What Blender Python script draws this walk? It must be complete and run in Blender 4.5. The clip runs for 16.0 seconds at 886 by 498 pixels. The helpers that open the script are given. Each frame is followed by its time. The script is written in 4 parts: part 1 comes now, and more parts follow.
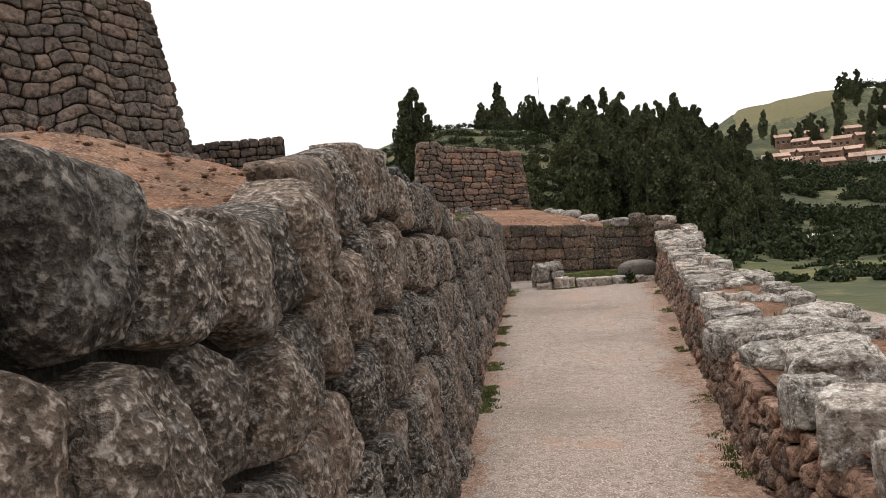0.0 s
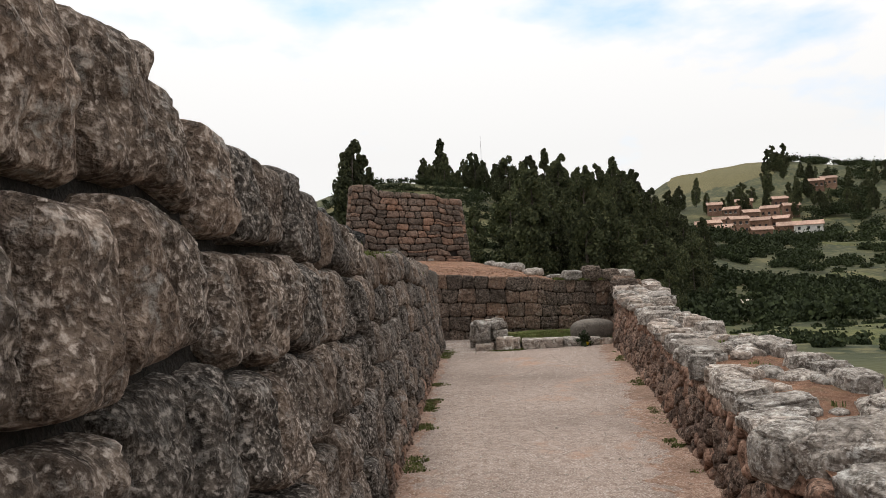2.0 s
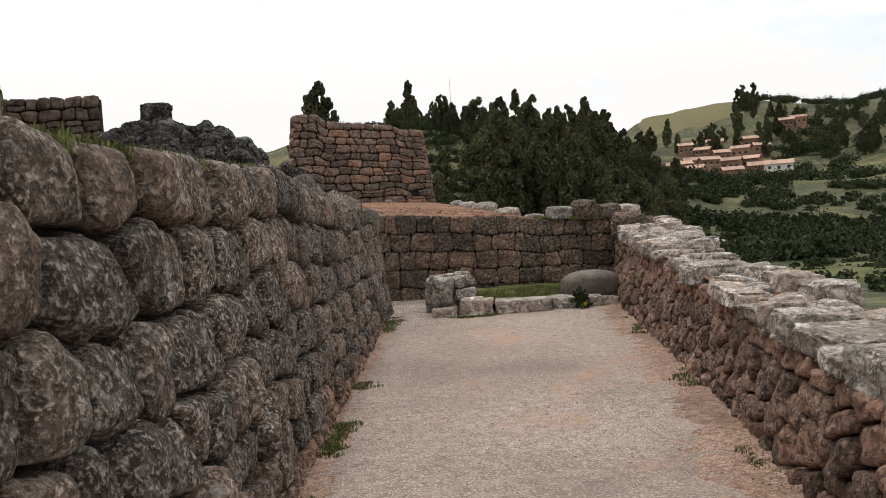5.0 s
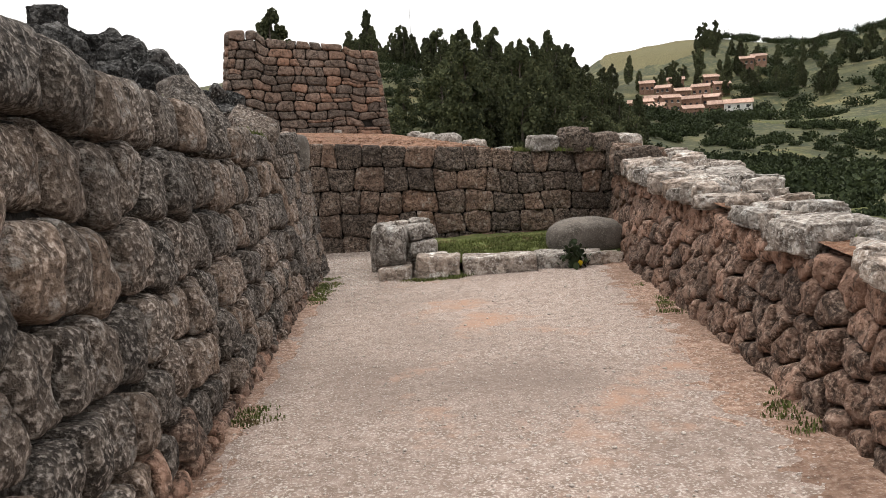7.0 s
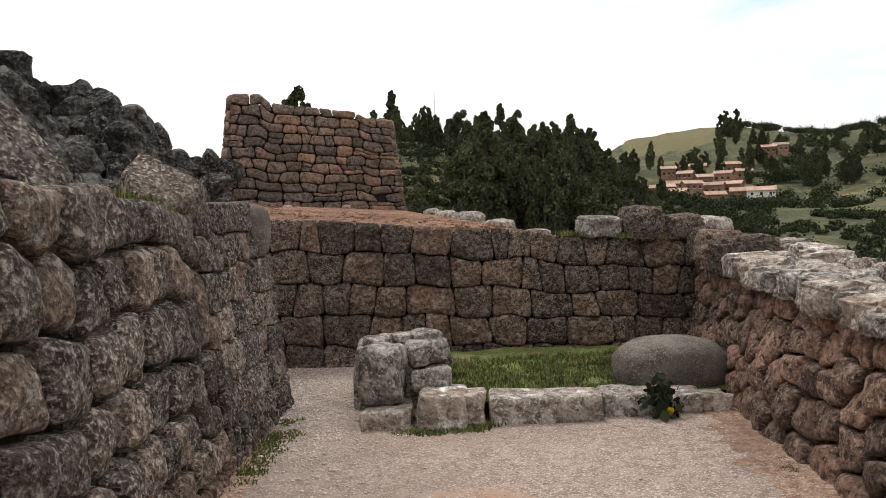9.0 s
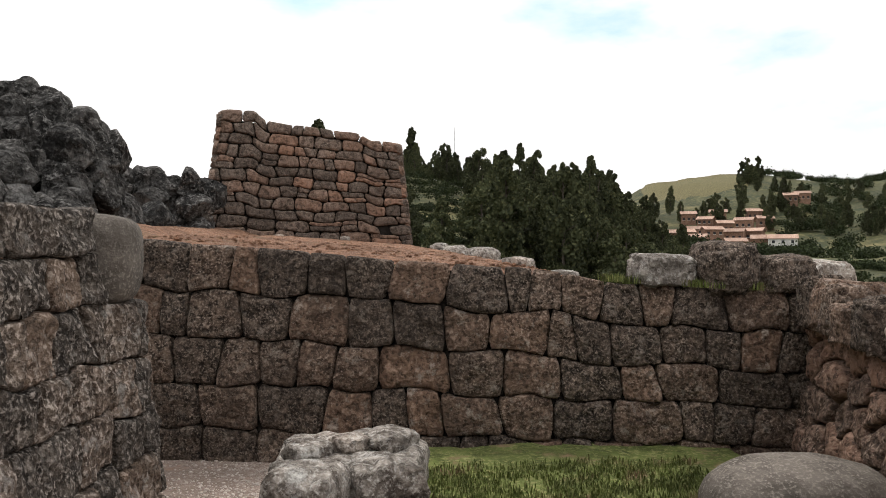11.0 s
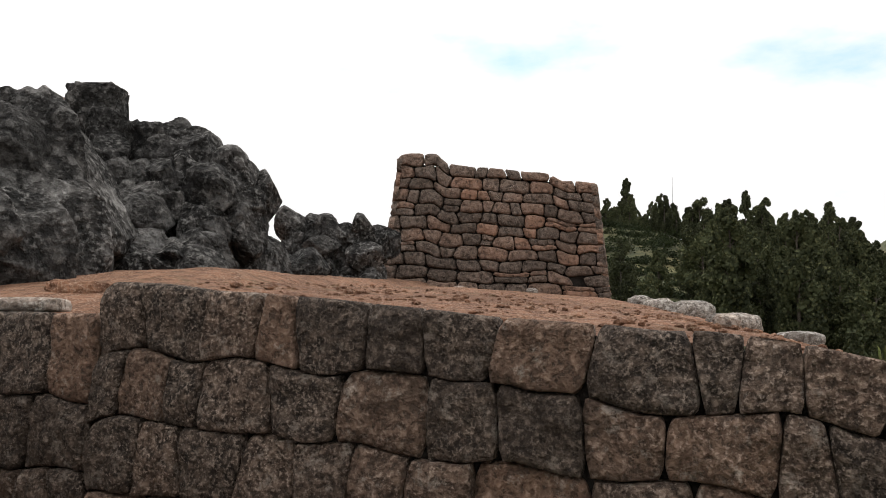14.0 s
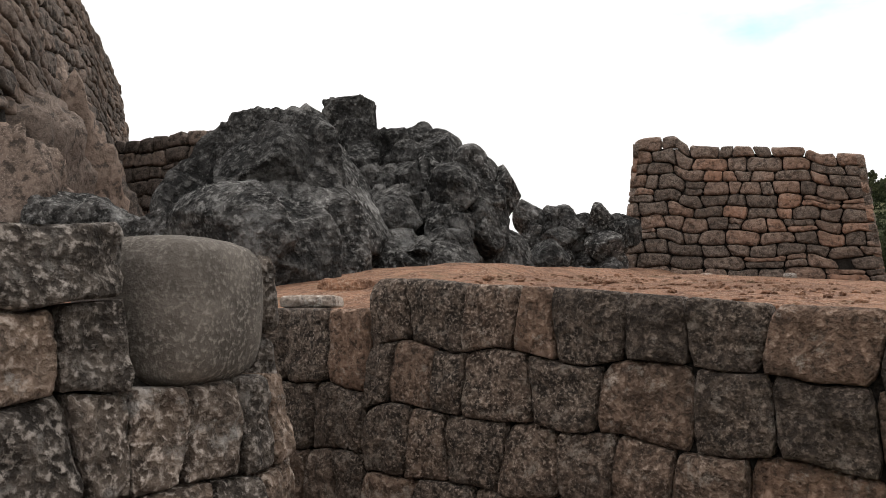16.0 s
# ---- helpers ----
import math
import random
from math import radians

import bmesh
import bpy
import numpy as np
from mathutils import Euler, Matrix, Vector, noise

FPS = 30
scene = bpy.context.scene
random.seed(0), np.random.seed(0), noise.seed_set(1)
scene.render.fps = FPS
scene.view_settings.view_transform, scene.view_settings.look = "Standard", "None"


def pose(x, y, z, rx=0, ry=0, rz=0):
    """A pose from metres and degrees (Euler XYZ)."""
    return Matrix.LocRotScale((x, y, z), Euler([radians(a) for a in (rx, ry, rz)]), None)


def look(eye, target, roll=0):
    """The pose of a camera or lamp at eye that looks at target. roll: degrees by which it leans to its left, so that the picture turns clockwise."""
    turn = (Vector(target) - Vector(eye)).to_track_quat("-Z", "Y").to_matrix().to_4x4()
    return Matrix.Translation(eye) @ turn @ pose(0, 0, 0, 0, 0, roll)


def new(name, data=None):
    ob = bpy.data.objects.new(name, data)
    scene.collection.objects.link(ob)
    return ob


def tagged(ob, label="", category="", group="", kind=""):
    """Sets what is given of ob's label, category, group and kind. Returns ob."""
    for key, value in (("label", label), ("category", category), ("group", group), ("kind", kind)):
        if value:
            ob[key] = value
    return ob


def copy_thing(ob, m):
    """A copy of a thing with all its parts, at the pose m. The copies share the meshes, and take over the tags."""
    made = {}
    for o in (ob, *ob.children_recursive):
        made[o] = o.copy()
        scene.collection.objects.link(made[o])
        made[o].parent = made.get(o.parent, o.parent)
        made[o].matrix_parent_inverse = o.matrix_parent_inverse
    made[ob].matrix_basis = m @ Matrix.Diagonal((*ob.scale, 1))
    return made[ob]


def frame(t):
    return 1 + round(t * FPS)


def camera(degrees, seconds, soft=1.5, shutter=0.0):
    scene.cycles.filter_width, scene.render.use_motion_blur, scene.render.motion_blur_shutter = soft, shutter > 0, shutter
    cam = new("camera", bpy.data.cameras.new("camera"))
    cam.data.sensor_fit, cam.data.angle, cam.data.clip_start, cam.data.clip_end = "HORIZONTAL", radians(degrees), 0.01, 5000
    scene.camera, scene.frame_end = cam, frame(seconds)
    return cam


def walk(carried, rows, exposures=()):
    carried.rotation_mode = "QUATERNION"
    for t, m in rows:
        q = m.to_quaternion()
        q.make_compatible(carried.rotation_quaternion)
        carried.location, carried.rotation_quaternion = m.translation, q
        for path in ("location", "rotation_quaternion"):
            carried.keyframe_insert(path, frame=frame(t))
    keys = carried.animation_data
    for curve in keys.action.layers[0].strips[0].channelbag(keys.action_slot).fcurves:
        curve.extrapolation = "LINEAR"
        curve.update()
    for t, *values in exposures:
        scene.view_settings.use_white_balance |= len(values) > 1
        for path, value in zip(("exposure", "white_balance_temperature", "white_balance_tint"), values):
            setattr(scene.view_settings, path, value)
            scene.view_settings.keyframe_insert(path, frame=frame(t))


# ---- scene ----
cam = camera(59.3, 16.0, soft=0.9)
METRES, EYE, TILT, LEAN, TURN = 15.5, 1.70, -2.0, 4.7, 0.0
ROWS = [
    (0.0, 0.0, 0.0, 0.0, -0.0, 0.0, 0.0),
    (0.5, 0.0046, 0.033, -0.0001, 1.11, 0.89, 0.55),
    (1.0, 0.0079, 0.0726, 0.0003, -0.95, 3.69, -0.55),
    (1.5, 0.0125, 0.1152, -0.0026, -3.99, 4.32, -0.49),
    (2.0, 0.017, 0.1574, -0.0045, -4.53, 4.17, -1.69),
    (2.5, 0.0248, 0.1982, -0.0052, -6.46, 3.56, -0.19),
    (3.0, 0.0315, 0.2393, -0.0059, -5.87, 3.14, -0.99),
    (3.5, 0.0395, 0.2793, -0.0048, -7.59, 1.28, 0.17),
    (4.0, 0.048, 0.3186, -0.0028, -6.61, 0.86, -0.32),
    (6.5, 0.0749, 0.5119, 0.0014, -7.54, -3.09, -1.69),
    (7.0, 0.083, 0.5523, 0.0024, -9.53, -4.39, -1.03),
    (7.5, 0.091, 0.5938, 0.0045, -8.04, -4.48, -1.46),
    (8.0, 0.0968, 0.6336, 0.0077, -9.38, -3.61, -2.72),
    (8.5, 0.1038, 0.6724, 0.0096, -8.81, -0.95, -1.7),
    (9.0, 0.1093, 0.7116, 0.0121, -8.1, 1.34, -2.63),
    (11.5, 0.1475, 0.8774, 0.0208, -7.32, 4.37, -4.86),
    (12.0, 0.1575, 0.9065, 0.0213, -9.81, 5.04, -5.22),
    (12.5, 0.164, 0.9324, 0.0233, -8.73, 5.41, -6.26),
    (13.0, 0.165, 0.9546, 0.0263, -8.58, 5.98, -6.18),
    (13.5, 0.1668, 0.9662, 0.0275, -0.25, 6.74, -5.93),
    (14.0, 0.1707, 0.971, 0.0284, 8.76, 6.65, -5.77),
    (14.5, 0.1723, 0.9729, 0.0282, 16.06, 5.7, -4.59),
    (15.0, 0.1714, 0.9732, 0.0282, 20.99, 5.02, -4.48),
    (15.5, 0.1692, 0.972, 0.0279, 23.52, 4.65, -4.87),
    (16.0, 0.166, 0.9696, 0.0276, 26.12, 4.42, -4.92),
]
walk(cam, [(t, pose(0, 0, EYE, TILT, LEAN, TURN) @ pose(METRES * x, METRES * y, METRES * z, 90 + pitch, roll, yaw)) for t, x, y, z, yaw, pitch, roll in ROWS],
     [(t, e - 0.25) for t, e in ((0.0, 0.02), (1.0, -0.08), (2.0, -0.18), (3.5, -0.18), (4.2, -0.14), (6.5, 0.05), (7.0, 0.24), (7.5, 0.24), (8.5, 0.04), (9.0, -0.03), (12.5, 0.0), (14.5, -0.06), (16.0, 0.04))])

# ---- sky and sun ----
SUN_ELEVATION, SUN_AZIMUTH = radians(66), radians(-15)
world = bpy.data.worlds.new("sky")
scene.world = world
world.use_nodes = True
wn, wl = world.node_tree.nodes, world.node_tree.links
wn.clear()
w_out = wn.new("ShaderNodeOutputWorld")
w_bg = wn.new("ShaderNodeBackground")
w_sky = wn.new("ShaderNodeTexSky")
w_sky.sky_type, w_sky.sun_disc = "NISHITA", False
w_sky.sun_elevation, w_sky.sun_rotation = SUN_ELEVATION, SUN_AZIMUTH
w_scale = wn.new("ShaderNodeVectorMath")
w_scale.operation = "SCALE"
w_scale.inputs["Scale"].default_value = 0.21
wl.new(w_sky.outputs[0], w_scale.inputs[0])
w_co = wn.new("ShaderNodeTexCoord")
w_map = wn.new("ShaderNodeMapping")
w_map.inputs["Scale"].default_value = (1.0, 1.0, 2.6)
w_map.inputs["Location"].default_value = (0.35, 0.1, 0.0)
wl.new(w_co.outputs["Generated"], w_map.inputs[0])
w_noise = wn.new("ShaderNodeTexNoise")
w_noise.inputs["Scale"].default_value, w_noise.inputs["Detail"].default_value = 3.2, 9.0
w_noise.inputs["Roughness"].default_value = 0.55
wl.new(w_map.outputs[0], w_noise.inputs["Vector"])
w_ramp = wn.new("ShaderNodeValToRGB")
w_ramp.color_ramp.elements[0].position, w_ramp.color_ramp.elements[1].position = 0.27, 0.45
wl.new(w_noise.outputs["Fac"], w_ramp.inputs[0])
w_mix = wn.new("ShaderNodeMix")
w_mix.data_type = "RGBA"
wl.new(w_ramp.outputs[0], w_mix.inputs["Factor"])
wl.new(w_scale.outputs[0], w_mix.inputs["A"])
w_mix.inputs["B"].default_value = (1.10, 1.09, 1.08, 1)
w_sep = wn.new("ShaderNodeSeparateXYZ")
wl.new(w_co.outputs["Generated"], w_sep.inputs[0])
w_rise = wn.new("ShaderNodeMapRange")
w_rise.inputs["From Min"].default_value, w_rise.inputs["From Max"].default_value = 0.15, 1.0
w_rise.inputs["To Min"].default_value, w_rise.inputs["To Max"].default_value = 1.15, 1.85
wl.new(w_sep.outputs["Z"], w_rise.inputs["Value"])
w_dome = wn.new("ShaderNodeVectorMath")
w_dome.operation = "SCALE"
wl.new(w_mix.outputs["Result"], w_dome.inputs[0])
wl.new(w_rise.outputs[0], w_dome.inputs["Scale"])
wl.new(w_dome.outputs[0], w_bg.inputs["Color"])
w_bg.inputs["Strength"].default_value = 1.0
wl.new(w_bg.outputs[0], w_out.inputs[0])
sun_data = bpy.data.lights.new("sun", "SUN")
sun_data.energy, sun_data.angle, sun_data.color = 1.8, radians(14), (1.0, 0.95, 0.88)
sun = new("sun", sun_data)
sun_dir = Vector((math.sin(SUN_AZIMUTH) * math.cos(SUN_ELEVATION), math.cos(SUN_AZIMUTH) * math.cos(SUN_ELEVATION), math.sin(SUN_ELEVATION)))
sun.matrix_world = look(sun_dir * 50, (0, 0, 0))


# ---- materials ----
def surface(name, dark, mid, light, grain=14.0, fine=90.0, stain=1.3, bump=0.5, depth=0.02, rough=0.92, vary=0.25, moss=None, pits=0.0, pale=None, top=None, tint=None, holes=0.0, hole_shade=0.85):
    """A weathered mineral or plant surface: colour from grain at two scales, stains, a shift from piece to piece,
    relief and pits, with shade painted into pits and holes.
    """
    m = bpy.data.materials.new(name)
    m.use_nodes = True
    n, l = m.node_tree.nodes, m.node_tree.links
    bsdf = n["Principled BSDF"]
    bsdf.inputs["Roughness"].default_value = rough
    bsdf.inputs["Specular IOR Level"].default_value = 0.25
    co = n.new("ShaderNodeTexCoord").outputs["Object"]

    def tex(scale, detail=6.0, r=0.6):
        t = n.new("ShaderNodeTexNoise")
        t.inputs["Scale"].default_value, t.inputs["Detail"].default_value, t.inputs["Roughness"].default_value = scale, detail, r
        l.new(co, t.inputs["Vector"])
        return t.outputs["Fac"]

    def ramp(fac, p0, p1):
        r = n.new("ShaderNodeMapRange")
        r.inputs["From Min"].default_value, r.inputs["From Max"].default_value = p0, p1
        l.new(fac, r.inputs["Value"])
        return r.outputs[0]

    def mix(fac, a, b, mode="MIX"):
        x = n.new("ShaderNodeMix")
        x.data_type, x.blend_type = "RGBA", mode
        for value, socket in ((fac, "Factor"), (a, "A"), (b, "B")):
            if isinstance(value, (int, float)):
                x.inputs[socket].default_value = value
            elif isinstance(value, tuple):
                x.inputs[socket].default_value = (*value, 1)
            else:
                l.new(value, x.inputs[socket])
        return x.outputs["Result"]

    def times(a, b):
        x = n.new("ShaderNodeMath")
        x.operation = "MULTIPLY"
        for value, socket in ((a, 0), (b, 1)):
            if isinstance(value, (int, float)):
                x.inputs[socket].default_value = value
            else:
                l.new(value, x.inputs[socket])
        return x.outputs[0]

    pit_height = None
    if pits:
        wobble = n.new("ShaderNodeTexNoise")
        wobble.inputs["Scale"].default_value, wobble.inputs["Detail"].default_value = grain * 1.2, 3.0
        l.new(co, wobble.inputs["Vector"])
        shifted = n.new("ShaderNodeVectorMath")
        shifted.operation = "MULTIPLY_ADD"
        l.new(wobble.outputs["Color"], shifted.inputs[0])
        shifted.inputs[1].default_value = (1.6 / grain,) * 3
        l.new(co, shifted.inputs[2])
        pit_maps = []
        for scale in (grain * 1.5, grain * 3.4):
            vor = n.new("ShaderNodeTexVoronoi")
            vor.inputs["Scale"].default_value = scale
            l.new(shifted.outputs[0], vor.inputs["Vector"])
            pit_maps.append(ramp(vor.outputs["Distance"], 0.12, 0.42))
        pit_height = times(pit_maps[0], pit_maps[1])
    g = tex(grain, 6.0, 0.58)
    f = tex(fine, 4.0, 0.6)
    s = tex(stain, 5.0, 0.6)
    colour = mix(ramp(g, 0.40, 0.60), dark, mid)
    colour = mix(ramp(f, 0.50, 0.66), colour, light)
    # Shade inside the pits, painted into the colour where the relief dips.
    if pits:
        pit_shade = n.new("ShaderNodeMath")
        pit_shade.operation = "SUBTRACT"
        pit_shade.inputs[0].default_value = 1.0
        l.new(pit_height, pit_shade.inputs[1])
        colour = mix(times(times(pit_shade.outputs[0], ramp(tex(grain * 0.3, 3.0), 0.42, 0.58)), min(1.0, pits * 1.7)), colour, tuple(0.6 * c for c in dark))
    if tint:
        rnd0 = n.new("ShaderNodeObjectInfo").outputs["Random"]
        colour = mix(times(ramp(rnd0, 0.35, 1.0), ramp(s, 0.3, 0.6)), colour, mix(ramp(g, 0.35, 0.65), tuple(0.6 * c for c in tint), tint))
    colour = mix(ramp(s, 0.45, 0.75), colour, tuple(0.6 * (a + b) / 2 for a, b in zip(dark, mid)))
    # Cavity shade put into the colour, matching the bump; raised grain is paled.
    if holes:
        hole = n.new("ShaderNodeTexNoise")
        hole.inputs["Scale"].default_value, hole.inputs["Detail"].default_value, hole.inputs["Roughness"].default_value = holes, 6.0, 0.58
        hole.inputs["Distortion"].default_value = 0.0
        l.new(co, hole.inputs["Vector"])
        shade_mask = n.new("ShaderNodeMath")
        shade_mask.operation = "SUBTRACT"
        shade_mask.inputs[0].default_value = 1.0
        l.new(ramp(hole.outputs["Fac"], 0.385, 0.45), shade_mask.inputs[1])
        colour = mix(times(shade_mask.outputs[0], hole_shade), colour, tuple(0.45 * c for c in dark))
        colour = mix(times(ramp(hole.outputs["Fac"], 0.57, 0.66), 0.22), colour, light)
    if moss:
        colour = mix(ramp(tex(stain * 2.3, 6.0, 0.7), 0.56, 0.68), colour, moss)
    if pale:
        lich = n.new("ShaderNodeTexNoise")
        lich.inputs["Scale"].default_value, lich.inputs["Detail"].default_value, lich.inputs["Roughness"].default_value = grain * 0.55, 9.0, 0.72
        l.new(co, lich.inputs["Vector"])
        colour = mix(ramp(lich.outputs["Fac"], 0.55, 0.66), colour, pale)
    if top:
        geo = n.new("ShaderNodeNewGeometry")
        sep = n.new("ShaderNodeSeparateXYZ")
        l.new(geo.outputs["Normal"], sep.inputs[0])
        colour = mix(times(ramp(sep.outputs["Z"], 0.35, 0.8), ramp(g, 0.3, 0.55)), colour, top)
    if vary:
        rnd = n.new("ShaderNodeObjectInfo").outputs["Random"]
        hsv = n.new("ShaderNodeHueSaturation")
        l.new(colour, hsv.inputs["Color"])
        v = n.new("ShaderNodeMapRange")
        v.inputs["To Min"].default_value, v.inputs["To Max"].default_value = 1 - vary, 1 + vary
        l.new(rnd, v.inputs["Value"])
        l.new(v.outputs[0], hsv.inputs["Value"])
        colour = hsv.outputs["Color"]
    l.new(colour, bsdf.inputs["Base Color"])
    height = mix(0.4, ramp(g, 0.3, 0.7), ramp(f, 0.3, 0.7))
    if pits:
        height = mix(pits, height, pit_height)
    if holes:
        height = mix(0.62, height, ramp(hole.outputs["Fac"], 0.36, 0.56))
    b = n.new("ShaderNodeBump")
    b.inputs["Strength"].default_value, b.inputs["Distance"].default_value = bump, depth
    l.new(height, b.inputs["Height"])
    l.new(b.outputs[0], bsdf.inputs["Normal"])
    return m


M_LEFT = surface("porous_grey_stone", (0.045, 0.035, 0.028), (0.18, 0.147, 0.121), (0.46, 0.40, 0.35), 17, 60, 1.1, 0.9, 0.03, vary=0.36, pits=0.2, pale=(0.29, 0.262, 0.235), tint=(0.26, 0.172, 0.12), holes=30, hole_shade=0.6)
M_BACK = surface("brown_fitted_stone", (0.042, 0.031, 0.024), (0.185, 0.135, 0.103), (0.42, 0.33, 0.265), 22, 75, 1.3, 1.0, 0.035, vary=0.27, pits=0.2, tint=(0.29, 0.168, 0.11), pale=(0.32, 0.265, 0.22), holes=34, hole_shade=0.6)
M_RIGHT = surface("red_brown_rubble_stone", (0.060, 0.040, 0.030), (0.235, 0.152, 0.114), (0.40, 0.295, 0.23), 16, 55, 2.0, 0.9, 0.025, vary=0.3, pits=0.2, tint=(0.35, 0.195, 0.132), holes=26, hole_shade=0.7)
M_CAP = surface("pale_cap_stone", (0.16, 0.13, 0.108), (0.47, 0.415, 0.36), (0.70, 0.655, 0.60), 13, 55, 2.2, 0.9, 0.03, vary=0.25, pits=0.2, pale=(0.70, 0.67, 0.62), tint=(0.40, 0.29, 0.22), holes=24, hole_shade=0.6)
M_TOWER = surface("red_grey_fitted_stone", (0.090, 0.068, 0.055), (0.22, 0.165, 0.132), (0.36, 0.285, 0.235), 12, 55, 0.5, 0.9, 0.04, vary=0.35, tint=(0.36, 0.185, 0.115), holes=14, hole_shade=0.6)
M_BASTION = surface("grey_brown_bastion_stone", (0.05, 0.040, 0.033), (0.14, 0.108, 0.090), (0.25, 0.20, 0.168), 10, 45, 0.5, 0.8, 0.03, vary=0.3, tint=(0.19, 0.128, 0.095), holes=5, hole_shade=0.7)
M_ROCK = surface("dark_jagged_limestone", (0.016, 0.015, 0.014), (0.085, 0.079, 0.074), (0.26, 0.25, 0.235), 2.2, 18, 0.5, 1.0, 0.14, vary=0.35, pale=(0.25, 0.24, 0.228), holes=8, hole_shade=0.85)
M_SMOOTH = surface("smooth_grey_brown_boulder", (0.085, 0.072, 0.060), (0.17, 0.145, 0.123), (0.28, 0.245, 0.21), 8, 75, 1.2, 0.6, 0.012, vary=0.1)
M_CORE = surface("dark_joint_earth", (0.012, 0.010, 0.008), (0.025, 0.020, 0.017), (0.04, 0.032, 0.026), 20, 80, 2, 0.6, 0.02, vary=0)
M_SOIL = surface("orange_dry_soil", (0.17, 0.082, 0.048), (0.38, 0.195, 0.115), (0.50, 0.33, 0.23), 9, 55, 0.7, 1.0, 0.06, vary=0, moss=(0.20, 0.14, 0.08))
M_PATH = surface("pinkish_grit_path", (0.205, 0.15, 0.12), (0.31, 0.237, 0.197), (0.52, 0.45, 0.40), 16, 75, 0.45, 0.7, 0.010, vary=0, moss=(0.35, 0.215, 0.15))
M_GROUND = surface("dry_and_green_hillside", (0.026, 0.034, 0.014), (0.075, 0.076, 0.030), (0.135, 0.122, 0.055), 0.06, 0.5, 0.013, 0.5, 0.6, vary=0, moss=(0.16, 0.135, 0.06))
M_GRASS = surface("short_green_grass", (0.06, 0.075, 0.018), (0.13, 0.155, 0.042), (0.24, 0.235, 0.095), 9, 40, 1.5, 0.5, 0.02, vary=0, moss=(0.19, 0.125, 0.075))
M_VERGE = surface("reddish_trodden_earth", (0.20, 0.118, 0.080), (0.34, 0.215, 0.155), (0.50, 0.39, 0.32), 18, 70, 1.2, 0.8, 0.014, vary=0, holes=24, hole_shade=0.4)
M_DRYGRASS = surface("straw_coloured_grass", (0.075, 0.068, 0.028), (0.145, 0.125, 0.052), (0.22, 0.185, 0.09), 9, 40, 1.5, 0.5, 0.02, vary=0)
M_LEAF = surface("dark_eucalyptus_foliage", (0.028, 0.034, 0.016), (0.066, 0.074, 0.033), (0.13, 0.13, 0.058), 0.3, 2.0, 0.08, 0.3, 0.05, vary=0.4)
M_BUSH = surface("dark_bush_foliage", (0.02, 0.03, 0.012), (0.045, 0.06, 0.022), (0.08, 0.095, 0.035), 0.5, 3, 0.03, 0.3, 0.05, vary=0.3)
M_BARK = surface("grey_bark", (0.05, 0.04, 0.03), (0.11, 0.09, 0.07), (0.16, 0.14, 0.12), 4, 20, 1, 0.6, 0.02)
M_PLASTER = surface("white_plaster", (0.60, 0.57, 0.52), (0.74, 0.72, 0.68), (0.8, 0.79, 0.77), 1.5, 8, 0.3, 0.2, 0.01, vary=0.05)
M_ADOBE = surface("adobe_brick_wall", (0.17, 0.095, 0.065), (0.27, 0.16, 0.11), (0.34, 0.22, 0.16), 1.5, 8, 0.3, 0.3, 0.02, vary=0.25)
M_TILE = surface("clay_roof_tiles", (0.26, 0.15, 0.11), (0.42, 0.28, 0.21), (0.55, 0.43, 0.35), 1.2, 6, 0.3, 0.4, 0.03, vary=0.25)
M_DARK = surface("dark_window_opening", (0.015, 0.015, 0.016), (0.025, 0.025, 0.027), (0.04, 0.04, 0.04), 2, 8, 0.3, 0.1, 0.01, rough=0.4, vary=0)
M_ROAD = surface("pale_dirt_road", (0.34, 0.29, 0.23), (0.46, 0.40, 0.33), (0.54, 0.48, 0.42), 0.4, 2.5, 0.05, 0.2, 0.02, vary=0)
M_FIELD = surface("green_field", (0.030, 0.040, 0.011), (0.070, 0.076, 0.020), (0.13, 0.118, 0.042), 0.25, 1.6, 0.05, 0.5, 0.3, vary=0.1, moss=(0.13, 0.105, 0.045))
M_METAL = surface("grey_painted_metal", (0.3, 0.3, 0.3), (0.4, 0.4, 0.4), (0.5, 0.5, 0.5), 3, 20, 1, 0.1, 0.01, rough=0.5, vary=0)


# ---- helpers of this place ----
def lerp_table(table):
    xs, ys = [p[0] for p in table], [p[1] for p in table]
    return lambda v: float(np.interp(v, xs, ys))


def mesh_of(name, verts, faces, material, smooth=True):
    me = bpy.data.meshes.new(name)
    me.from_pydata([tuple(v) for v in verts], [], faces)
    me.materials.append(material)
    if smooth:
        me.polygons.foreach_set("use_smooth", [True] * len(me.polygons))
    me.update()
    return me


def part(name, verts, faces, material, parent=None, label="", smooth=True):
    ob = new(name, mesh_of(name, verts, faces, material, smooth))
    if parent:
        ob.parent = parent
    return tagged(ob, label) if label else ob


def fbm(p, octaves=4):
    return noise.fractal(Vector(p), 1.0, 2.0, octaves)


